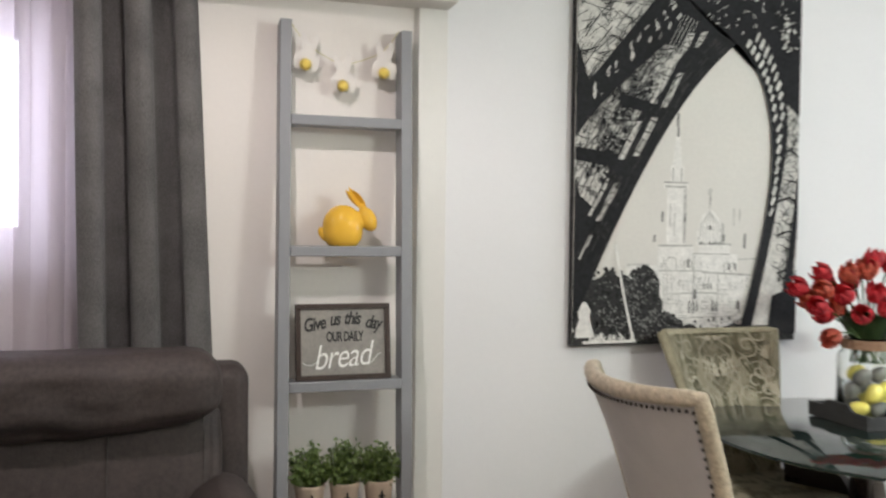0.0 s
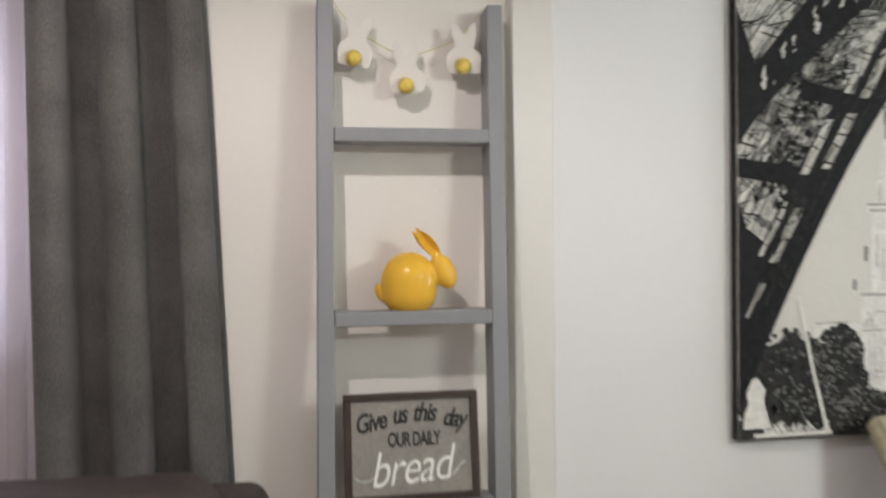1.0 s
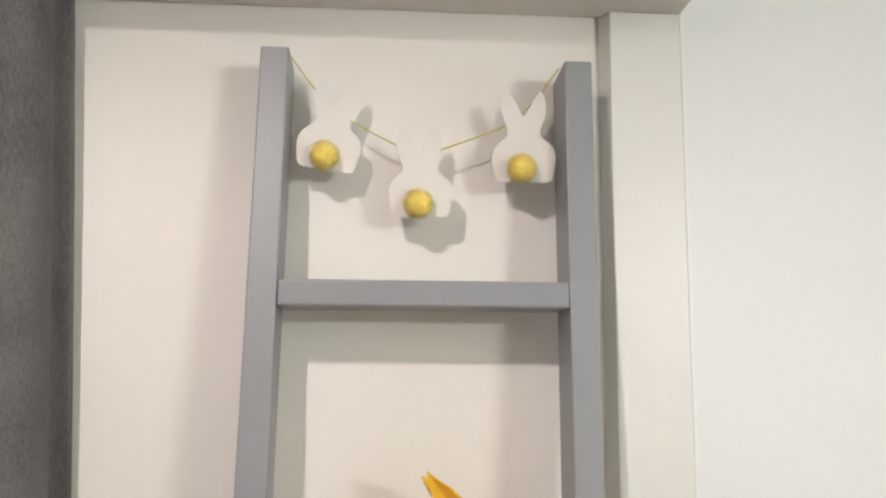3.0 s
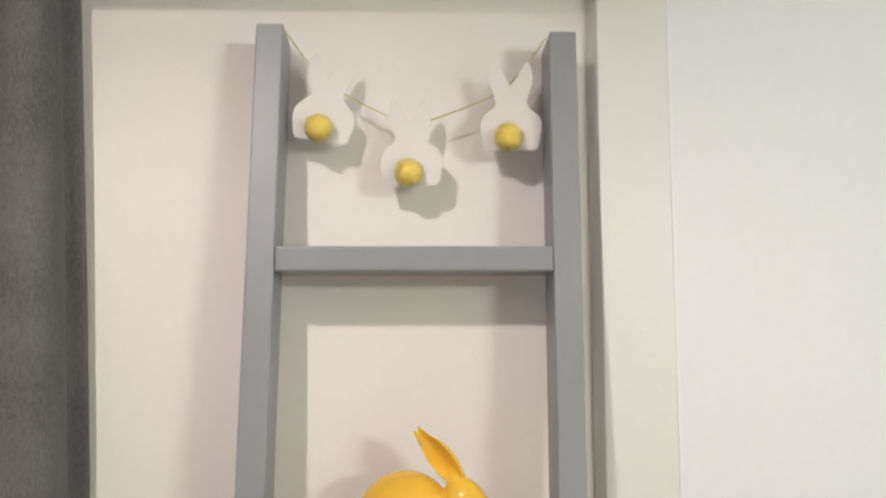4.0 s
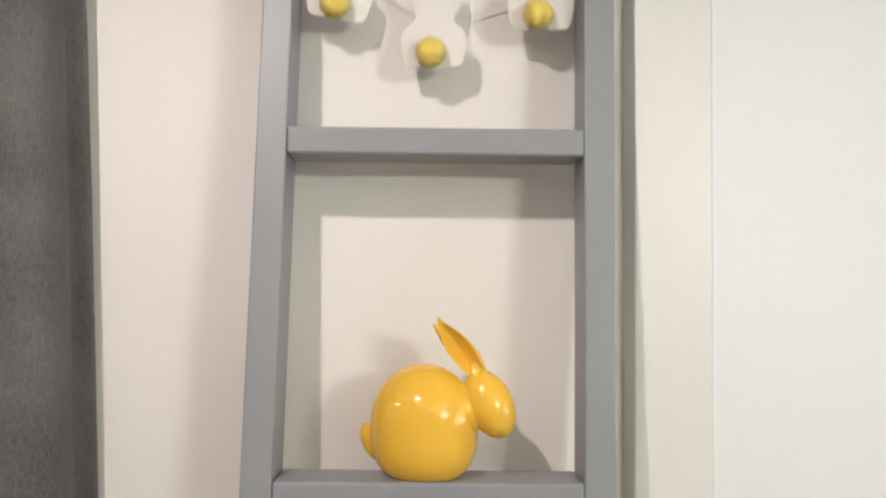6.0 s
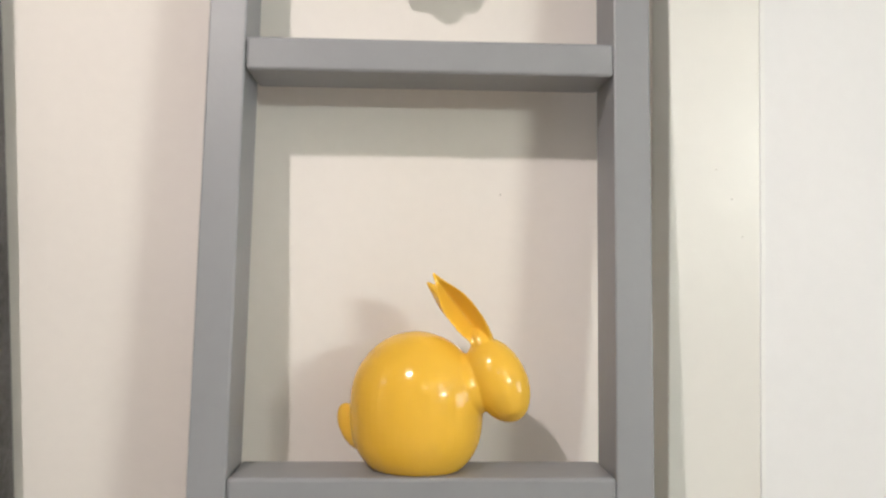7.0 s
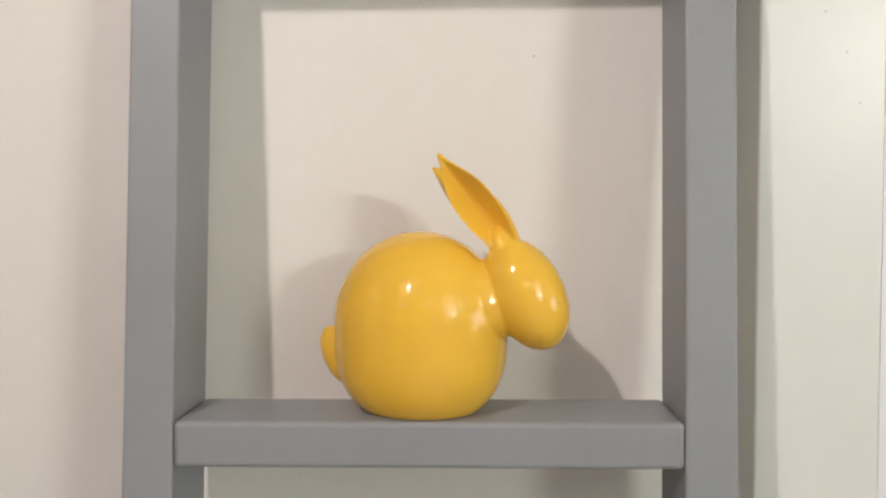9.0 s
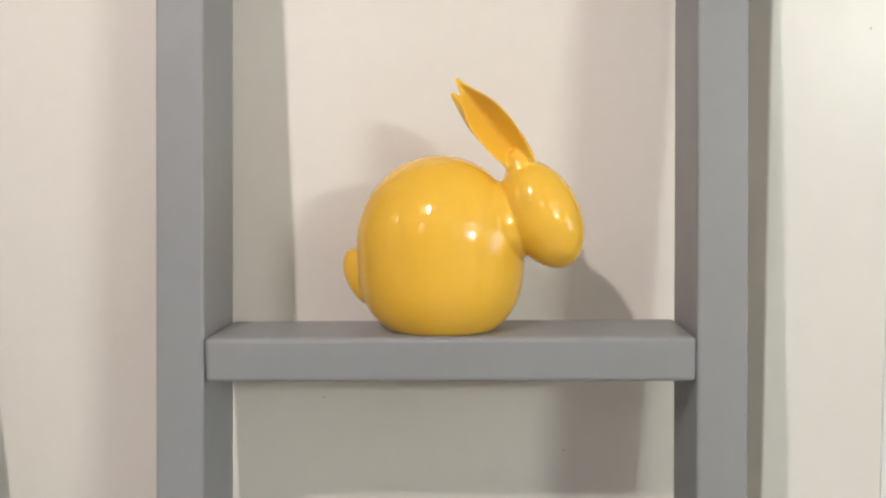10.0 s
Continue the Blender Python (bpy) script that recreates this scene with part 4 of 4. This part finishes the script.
class Print:
    """Flat layers of ink on the front of the canvas, each a hair above the last."""
    depth = 0.0

    def __init__(self, name, material, label=""):
        Print.depth += 0.0002
        self.bm = bmesh.new()
        self.name, self.material, self.label = name, material, label

    @property
    def y(self):
        return -CD - Print.depth

    def shape(self, pts):
        Print.depth += 0.000004
        pts = [(min(CW - 0.001, max(0.001, u)), min(CH - 0.001, max(0.001, v))) for u, v in pts]
        f = self.bm.faces.new([self.bm.verts.new((u, self.y, v)) for u, v in pts])
        bmesh.ops.triangulate(self.bm, faces=[f])

    def band(self, a, b):
        """A strip between two curves with as many points each."""
        Print.depth += 0.000004
        clip = lambda q: (min(CW - 0.001, max(0.001, q[0])), self.y, min(CH - 0.001, max(0.001, q[1])))
        va, vb = [self.bm.verts.new(clip(q)) for q in a], [self.bm.verts.new(clip(q)) for q in b]
        for i in range(len(va) - 1):
            self.bm.faces.new((va[i], va[i + 1], vb[i + 1], vb[i]))

    def line(self, pts, w):
        Print.depth += 0.000004
        pts = [Vector((p[0], p[1])) for p in pts]
        rows = []
        for i, p in enumerate(pts):
            d = pts[min(i + 1, len(pts) - 1)] - pts[max(i - 1, 0)]
            n = Vector((-d.y, d.x)).normalized() * w / 2 if d.length > 1e-6 else Vector((w / 2, 0))
            rows.append([p + n, p - n])
        g = [[self.bm.verts.new((min(CW - 0.001, max(0.001, q.x)), self.y, min(CH - 0.001, max(0.001, q.y)))) for q in r] for r in rows]
        for a, b in zip(g, g[1:]):
            self.bm.faces.new((a[0], a[1], b[1], b[0]))

    def done(self):
        tagged(part(self.name, self.bm, self.material, canvas, self.label, smooth=False), kind="stuff")


rnd = random.Random(7)


def arc(a, b, c, d, n=24):
    return [(q.x, q.y) for q in bezier((*a, 0), (*b, 0), (*c, 0), (*d, 0), n)]


left = arc((0.0, 0.09), (0.27, 0.68), (0.47, 1.06), (0.770, 1.303))
right = arc((0.771, 1.303), (0.895, 1.215), (0.965, 1.03), (0.959, 0.80), 14) + arc((0.959, 0.80), (0.955, 0.60), (0.900, 0.36), (0.812, 0.07), 14)[1:]
outer = arc((0.880, 1.385), (1.005, 1.26), (1.072, 1.05), (1.030, 0.80), 14) + arc((1.030, 0.80), (1.000, 0.60), (0.950, 0.38), (0.872, 0.07), 14)[1:]

p = Print("printed_sky", PAPER_PALE, "pale sky")
p.shape([(0, 0), (CW, 0), (CW, CH), (0, CH)])
p.done()

# palace, towers and dome, white against the pale sky
p = Print("printed_palace", PRINT_WHITE, "white palace")
for u0, u1, v0, v1 in ((0.40, 0.87, 0.05, 0.295), (0.40, 0.575, 0.29, 0.418), (0.57, 0.80, 0.29, 0.385), (0.60, 0.725, 0.38, 0.425), (0.440, 0.535, 0.41, 0.665), (0.426, 0.543, 0.665, 0.690),
                       (0.455, 0.520, 0.69, 0.760), (0.25, 0.41, 0.18, 0.335), (0.70, 0.76, 0.38, 0.43)):
    p.shape([(u0, v0), (u1, v0), (u1, v1), (u0, v1)])
p.shape([(0.655 + 0.066 * math.cos(a), 0.420 + 0.155 * math.sin(a) ** 0.9) for a in (math.pi * k / 18 for k in range(19))])
p.shape([(0.462, 0.755), (0.512, 0.755), (0.497, 0.89), (0.481, 0.89)])
p.done()
p = Print("printed_palace_shade", PRINT_MID, "grey windows and cornices")
for u0, v0, u1, v1, w in ((0.40, 0.420, 0.572, 0.420, 0.009), (0.57, 0.386, 0.76, 0.384, 0.005), (0.405, 0.312, 0.62, 0.312, 0.007), (0.62, 0.306, 0.87, 0.292, 0.010), (0.252, 0.337, 0.36, 0.340, 0.007), (0.426, 0.690, 0.543, 0.690, 0.008),
                          (0.432, 0.672, 0.537, 0.672, 0.010), (0.60, 0.427, 0.725, 0.427, 0.008), (0.70, 0.432, 0.765, 0.426, 0.010), (0.52, 0.215, 0.70, 0.215, 0.006), (0.42, 0.11, 0.80, 0.11, 0.005), (0.80, 0.362, 0.90, 0.364, 0.006)):
    p.line([(u0, v0), (u1, v1)], w)
for u, v0, v1, w in ((0.487, 0.89, 0.94, 0.007), (0.466, 0.69, 0.755, 0.006), (0.508, 0.69, 0.755, 0.008), (0.527, 0.43, 0.665, 0.014), (0.455, 0.50, 0.60, 0.006), (0.478, 0.46, 0.56, 0.006), (0.651, 0.580, 0.635, 0.006), (0.718, 0.43, 0.52, 0.012),
                     (0.775, 0.51, 0.585, 0.007), (0.805, 0.52, 0.585, 0.006), (0.70, 0.12, 0.30, 0.006), (0.575, 0.12, 0.38, 0.008), (0.43, 0.12, 0.30, 0.004), (0.445, 0.12, 0.30, 0.004)):
    p.line([(u, v0), (u + 0.002, v1)], w)
p.shape([(0.652 + 0.011 * math.cos(a), 0.655 + 0.016 * math.sin(a)) for a in (2 * math.pi * k / 12 for k in range(12))])
for k in range(9):
    a = math.pi * (k + 1) / 10
    p.line([(0.655 + 0.064 * math.cos(a), 0.43), (0.655 + 0.050 * math.cos(a), 0.51), (0.653, 0.572)], 0.003)
for k in range(150):
    u, v, h = rnd.uniform(0.41, 0.86), rnd.choice((0.07, 0.13, 0.17, 0.23, 0.26, 0.33)) + rnd.gauss(0, 0.010), rnd.uniform(0.008, 0.032)
    if v < 0.29 or u < 0.76:
        p.line([(u, v), (u, v + h)], rnd.uniform(0.0015, 0.0055))
for k in range(46):
    u, v, h = rnd.uniform(0.42, 0.78), rnd.uniform(0.08, 0.30), rnd.uniform(0.02, 0.09)
    p.line([(u, v), (u + h, v - 0.003)], rnd.uniform(0.0015, 0.003))
for cu, cv, r in ((0.465, 0.345, 0.026), (0.55, 0.345, 0.017), (0.745, 0.335, 0.013), (0.78, 0.335, 0.012)):
    p.line([(cu - r, cv - 0.03), (cu - r, cv), *[(cu - r * math.cos(a), cv + r * math.sin(a)) for a in (math.pi * k / 8 for k in range(1, 8))], (cu + r, cv), (cu + r, cv - 0.03)], 0.005)
p.done()

p = Print("printed_palace_dark", PRINT_GREY, "dark openings and cornice shadows")
for u, v, w, h in ((0.550, 0.325, 0.012, 0.040), (0.755, 0.315, 0.012, 0.034), (0.785, 0.315, 0.010, 0.030), (0.558, 0.130, 0.009, 0.055), (0.578, 0.130, 0.009, 0.060), (0.595, 0.135, 0.008, 0.050), (0.675, 0.135, 0.009, 0.050), (0.694, 0.135, 0.008, 0.045),
                   (0.805, 0.115, 0.018, 0.070), (0.585, 0.19, 0.014, 0.045), (0.630, 0.235, 0.008, 0.025), (0.648, 0.235, 0.008, 0.025), (0.664, 0.235, 0.008, 0.025), (0.573, 0.02, 0.050, 0.055), (0.70, 0.03, 0.014, 0.05), (0.655, 0.490, 0.018, 0.020)):
    p.shape([(u - w / 2, v), (u + w / 2, v), (u + w / 2, v + h * 0.8), (u, v + h), (u - w / 2, v + h * 0.8)])
for u, v0, v1, w in ((0.486, 0.93, 0.985, 0.012), (0.489, 0.885, 0.93, 0.009), (0.418, 0.52, 0.565, 0.010), (0.38, 0.435, 0.465, 0.010), (0.529, 0.52, 0.56, 0.008), (0.725, 0.44, 0.47, 0.009), (0.832, 0.41, 0.475, 0.011), (0.652, 0.60, 0.64, 0.005)):
    p.line([(u, v0), (u + 0.002, v1)], w)
for k in range(22):
    u, v = rnd.uniform(0.60, 0.72), 0.432 + rnd.gauss(0, 0.002)
    p.line([(u, v), (u + 0.007, v)], 0.005)
for k in range(70):
    u, v, r = rnd.uniform(0.42, 0.86), rnd.uniform(0.02, 0.11), rnd.uniform(0.004, 0.012)
    p.shape([(u + r * rnd.uniform(0.5, 1.1) * math.cos(a), v + r * rnd.uniform(0.5, 1.3) * math.sin(a)) for a in (2 * math.pi * q / 7 for q in range(7))])
p.done()

# foliage and garden at the foot
p = Print("printed_foliage", PRINT_BUSH, "dark trees and garden")


def clump(cu, cv, ru, rv, n=26):
    p.shape([(cu + ru * math.cos(2 * math.pi * k / n) * rnd.uniform(0.86, 1.1), cv + rv * math.sin(2 * math.pi * k / n) * rnd.uniform(0.84, 1.12)) for k in range(n)])


for cu, cv, ru, rv in ((0.33, 0.19, 0.085, 0.135), (0.17, 0.17, 0.12, 0.15), (0.07, 0.14, 0.08, 0.13), (0.25, 0.09, 0.14, 0.09), (0.42, 0.07, 0.10, 0.06), (0.55, 0.035, 0.07, 0.045), (0.66, 0.025, 0.09, 0.035), (0.80, 0.045, 0.09, 0.035), (0.93, 0.07, 0.06, 0.05), (1.04, 0.11, 0.10, 0.10)):
    clump(cu, cv, ru, rv)
p.shape([(0, 0), (CW, 0), (CW, 0.035), (0.9, 0.06), (0.6, 0.03), (0.3, 0.05), (0, 0.06)])
for k in range(260):
    a, (cu, cv, ru, rv) = rnd.uniform(0, 6.28), rnd.choice(((0.33, 0.19, 0.085, 0.135), (0.17, 0.17, 0.12, 0.15), (0.25, 0.09, 0.14, 0.09), (0.42, 0.07, 0.10, 0.06), (0.93, 0.07, 0.06, 0.05), (1.04, 0.11, 0.10, 0.13)))
    clump(cu + ru * math.cos(a), cv + rv * math.sin(a), rnd.uniform(0.006, 0.016), rnd.uniform(0.006, 0.016), 7)
p.done()
p = Print("printed_leaves", PRINT_GREY, "grey leaves in the trees")
for k in range(420):
    a, q, (cu, cv, ru, rv) = rnd.uniform(0, 6.28), rnd.random() ** 0.5, rnd.choice(((0.33, 0.19, 0.085, 0.135), (0.33, 0.19, 0.085, 0.135), (0.20, 0.19, 0.10, 0.12), (0.25, 0.09, 0.14, 0.09), (0.42, 0.07, 0.10, 0.06), (1.04, 0.11, 0.10, 0.13)))
    clump(cu + ru * q * math.cos(a), cv + rv * q * math.sin(a), rnd.uniform(0.002, 0.006), rnd.uniform(0.002, 0.007), 5)
p.done()
p = Print("printed_lawn", PRINT_WHITE, "white statue plinth and flower beds")
p.shape([(0.015, 0.035), (0.105, 0.035), (0.092, 0.075), (0.080, 0.115), (0.085, 0.150), (0.060, 0.185), (0.035, 0.178), (0.022, 0.150), (0.032, 0.110), (0.018, 0.075)])
for k in range(30):
    u = rnd.uniform(0.08, 0.30)
    p.line([(u, 0.020), (u + rnd.uniform(-0.02, 0.02), rnd.uniform(0.028, 0.055))], 0.006)
p.line([(0.05, 0.014), (0.30, 0.016)], 0.012)
p.line([(0.195, 0.42), (0.235, 0.22), (0.285, 0.018)], 0.011)
for k in range(26):
    u, v = rnd.uniform(0.78, 1.0), rnd.uniform(0.09, 0.16)
    clump(u, v, 0.012, 0.010, 8)
p.done()

# iron work: pale ground for the lattice, then dark members
p = Print("printed_lattice_ground", PRINT_PALE, "pale ground behind the tower leg")


def off(c, k):
    return [(u - k * 0.86, v + k * 0.50) for u, v in c]


p.band(left, [(u * 0.98, CH) for u, v in left])
p.band(outer, [(CW, max(v, 0.02)) for u, v in outer])
p.done()
p = Print("printed_haze", PRINT_GREY, "grey branches seen through the leg")
for k in range(150):
    u, v = left[rnd.randrange(5, 23)]
    d = abs(rnd.gauss(0.0, 0.07)) + 0.13
    u, v, r = u - d * 0.86, v + d * 0.5, rnd.uniform(0.006, 0.022)
    p.shape([(u + r * rnd.uniform(0.4, 1.1) * math.cos(a), v + r * rnd.uniform(0.4, 1.3) * math.sin(a)) for a in (2 * math.pi * q / 8 for q in range(8))])
for k in range(260):
    u, v = rnd.uniform(-0.02, 0.40), rnd.uniform(0.45, 1.54)
    v = max(v, 0.52 + 1.5 * u + rnd.uniform(0, 0.25))
    a, L = rnd.choice((0.95, 1.05, 0.4, 0.7, 2.5, 1.3)) + rnd.gauss(0, 0.3), rnd.uniform(0.03, 0.12)
    p.line([(u, v), (u + L * math.cos(a), v + L * math.sin(a))], rnd.uniform(0.002, 0.007))
for k in range(130):
    u, v = rnd.uniform(1.0, 1.10), rnd.uniform(0.22, 1.15)
    a, L = rnd.uniform(0, 3.14), rnd.uniform(0.02, 0.06)
    p.line([(u, v), (u + L * math.cos(a), v + L * math.sin(a))], rnd.uniform(0.002, 0.007))
p.done()

p = Print("printed_ironwork", PRINT_DARK, "dark iron arch and lattice")
p.band(left, off(left, 0.142))
for quad in (((0.20, 1.056), (0.43, 1.007), (0.43, 0.955), (0.20, 1.005)), ((0.0, 0.825), (0.28, 0.790), (0.30, 0.725), (0.0, 0.770)), ((0.0, 0.528), (0.17, 0.508), (0.17, 0.475), (0.0, 0.490)), ((0.0, 1.264), (0.056, 1.106), (0.046, 0.933), (0.0, 0.94)), ((0.0, 0.45), (0.06, 0.40), (0.12, 0.55), (0.03, 0.62))):
    p.shape(quad)
for k in range(110):
    # ragged edge of the members and knots at the joints
    u, v = rnd.choice(((0.26, 1.02), (0.12, 0.79), (0.22, 0.76), (0.36, 1.10), (0.06, 0.50), (0.20, 0.90), (0.30, 1.00), (0.16, 0.72)))
    u, v, r = u + rnd.gauss(0, 0.045), v + rnd.gauss(0, 0.040), rnd.uniform(0.005, 0.018)
    p.shape([(u + r * rnd.uniform(0.4, 1.2) * math.cos(a), v + r * rnd.uniform(0.4, 1.2) * math.sin(a)) for a in (2 * math.pi * q / 8 for q in range(8))])
# the great diagonal member and the crown of the arch
b0 = arc((0.0, 0.86), (0.12, 1.03), (0.30, 1.19), (0.56, 1.385), 14)
b1 = arc((0.0, 1.03), (0.12, 1.165), (0.28, 1.36), (0.44, 1.55), 14)
p.band(b0, b1)
p.shape([(0.42, 1.27), (0.62, 1.25), (0.771, 1.303), (0.850, 1.330), (0.96, 1.24), (1.03, 1.06), (CW, 1.00), (CW, CH), (0.42, CH)])
p.shape([(0.62, 1.20), (0.771, 1.303), (0.62, 1.36)])
p.shape([(0.0, 0.10), (0.03, 0.16), (0.05, 0.55), (0.0, 0.70)])
# long parallel rods that climb beside the leg, and bare branches
for k in range(26):
    d, a0 = 0.150 + 0.0125 * k + rnd.gauss(0, 0.003), rnd.randrange(4, 12)
    a1 = a0 + rnd.randrange(6, 13)
    p.line([(u - d * 0.86, v + d * 0.50) for u, v in left[a0:min(a1, 25)]], rnd.uniform(0.0018, 0.0045))
for k in range(330):
    u, v = rnd.uniform(-0.05, 0.46), rnd.uniform(0.45, 1.54)
    if v < 0.55 + 1.55 * u:
        v = 0.55 + 1.55 * u + rnd.uniform(0, 0.35)
    a, L = rnd.choice((0.95, 1.05, 0.40, 0.15, 2.7, 0.95)) + rnd.gauss(0, 0.20), rnd.uniform(0.03, 0.15)
    p.line([(u, v), (u + L * 0.5 * math.cos(a) + rnd.gauss(0, 0.008), v + L * 0.5 * math.sin(a)), (u + L * math.cos(a), v + L * math.sin(a))], rnd.uniform(0.0012, 0.0045))
p.done()
p = Print("printed_arch", PRINT_DARK, "dark iron arch with slots")
p.band(right, outer)
# far leg on the edge of the canvas
p.band(arc((CW, 0.80), (1.090, 0.60), (1.065, 0.43), (1.010, 0.08), 10), arc((CW, 0.60), (CW, 0.50), (1.095, 0.35), (1.050, 0.06), 10))
p.shape([(0.955, 0.03), (CW, 0.03), (CW, 0.20), (1.03, 0.22), (0.975, 0.20)])
for k in range(110):
    u, v = rnd.uniform(1.0, 1.09), rnd.uniform(0.24, 1.12)
    a, L = rnd.uniform(-1.2, 1.6), rnd.uniform(0.02, 0.09)
    p.line([(u, v), (u + L * math.cos(a), v + L * math.sin(a))], rnd.uniform(0.0015, 0.005))
for v in (0.30, 0.47, 0.62, 0.83):
    p.line([(1.0, v), (1.06, v + 0.02), (CW, v - 0.01)], 0.010)
p.done()

p = Print("printed_light", PRINT_PALE, "pale light between the girders")
SLOTS = (((0.395, 1.005), (0.425, 1.007), (0.503, 1.155), (0.473, 1.154)), ((0.342, 1.021), (0.372, 1.016), (0.446, 1.168), (0.420, 1.166)), ((0.264, 0.795), (0.293, 0.795), (0.385, 0.960), (0.354, 0.959)),
         ((0.194, 0.778), (0.222, 0.778), (0.310, 0.941), (0.281, 0.940)), ((0.093, 0.520), (0.123, 0.520), (0.211, 0.680), (0.182, 0.679)), ((0.061, 0.540), (0.077, 0.540), (0.164, 0.698), (0.145, 0.697)),
         ((0.553, 1.269), (0.577, 1.271), (0.623, 1.342), (0.590, 1.337)), ((0.492, 1.262), (0.526, 1.264), (0.555, 1.328), (0.525, 1.326)), ((0.020, 0.36), (0.034, 0.36), (0.085, 0.46), (0.068, 0.46)))
for quad in SLOTS:
    p.shape(quad)


def sliver(u, v, L, w, lean):
    """A ragged fleck of light."""
    c, q = math.cos(lean), math.sin(lean)
    pts = [(-1, -1), (0.7, -1), (1.0, 1), (-0.7, 1)]
    pts = [(L / 2 * a * rnd.uniform(0.85, 1.1), w / 2 * b * rnd.uniform(0.7, 1.2)) for a, b in pts]
    p.shape([(u + a * c - b * q, v + a * q + b * c) for a, b in pts])


def between(a, b, i, f):
    return a[i][0] + (b[i][0] - a[i][0]) * f, a[i][1] + (b[i][1] - a[i][1]) * f


for i in range(1, 20):
    # two rows of slots in the arch, narrowing as it comes down
    for f0, f1 in (((0.14, 0.44), (0.54, 0.88)) if i < 11 else ((0.24, 0.70),)):
        wide = math.dist(right[i], outer[i]) * (f1 - f0)
        (u0, v0), (u1, v1) = between(right, outer, i, f0), between(right, outer, i, f1)
        if wide > 0.012:
            sliver((u0 + u1) / 2, (v0 + v1) / 2, max(wide, 0.034) * 1.3 * rnd.uniform(0.85, 1.1), 0.017 * rnd.uniform(0.7, 1.1), 1.12 + rnd.gauss(0, 0.08))
for k in range(44):
    # broken light through the arm and the crown of the arch
    i = int(max(0, min(0.99, rnd.choice((0.25, 0.36, 0.45, 0.62, 0.72, 0.8, 0.93)) + rnd.gauss(0, 0.02))) * 14)
    u, v = between(b0, b1, i, rnd.uniform(0.22, 0.70))
    sliver(u, v, rnd.uniform(0.012, 0.042), rnd.uniform(0.003, 0.010), 1.1 + rnd.gauss(0, 0.2))
for k in range(46):
    u, v = rnd.choice((0.70, 0.80, 0.88, 0.97, 1.05, 0.64)) + rnd.gauss(0, 0.016), rnd.choice((1.39, 1.45, 1.50)) + rnd.gauss(0, 0.02)
    sliver(u, v, rnd.uniform(0.008, 0.030), rnd.uniform(0.002, 0.006), 1.0 + rnd.gauss(0, 0.4))
for k in range(22):
    sliver(1.04 + rnd.gauss(0, 0.025), 1.36 + rnd.gauss(0, 0.045), rnd.uniform(0.010, 0.030), rnd.uniform(0.004, 0.012), rnd.uniform(0, 3.1))
for k in range(5):
    p.line([(0.345 + 0.016 * k, 1.115 - 0.006 * k), (0.505 + 0.016 * k, 1.405 - 0.006 * k)], 0.0022)
p.done()
p = Print("printed_lattice", PRINT_DARK, "thin bars across the slots")
for quad in SLOTS[:8]:
    for f in (0.2, 0.45, 0.7, 0.9):
        f += rnd.gauss(0, 0.06)
        a0 = [quad[0][q] + (quad[3][q] - quad[0][q]) * f for q in (0, 1)]
        a1 = [quad[1][q] + (quad[2][q] - quad[1][q]) * (f + rnd.uniform(-0.15, 0.15)) for q in (0, 1)]
        p.line([a0, a1], rnd.uniform(0.002, 0.006))
    p.line([quad[0], quad[2]] if rnd.random() < 0.5 else [quad[1], quad[3]], 0.003)
p.done()
p = Print("printed_girder_sheen", PRINT_BUSH, "grey sheen on the girders")
for k in range(90):
    i = rnd.randrange(3, 23)
    d = rnd.uniform(0.012, 0.125)
    (u, v), (u2, v2) = left[i], left[i + 1]
    p.line([(u - d * 0.86, v + d * 0.50), (u2 - d * 0.86, v2 + d * 0.50)], rnd.uniform(0.002, 0.008))
p.done()
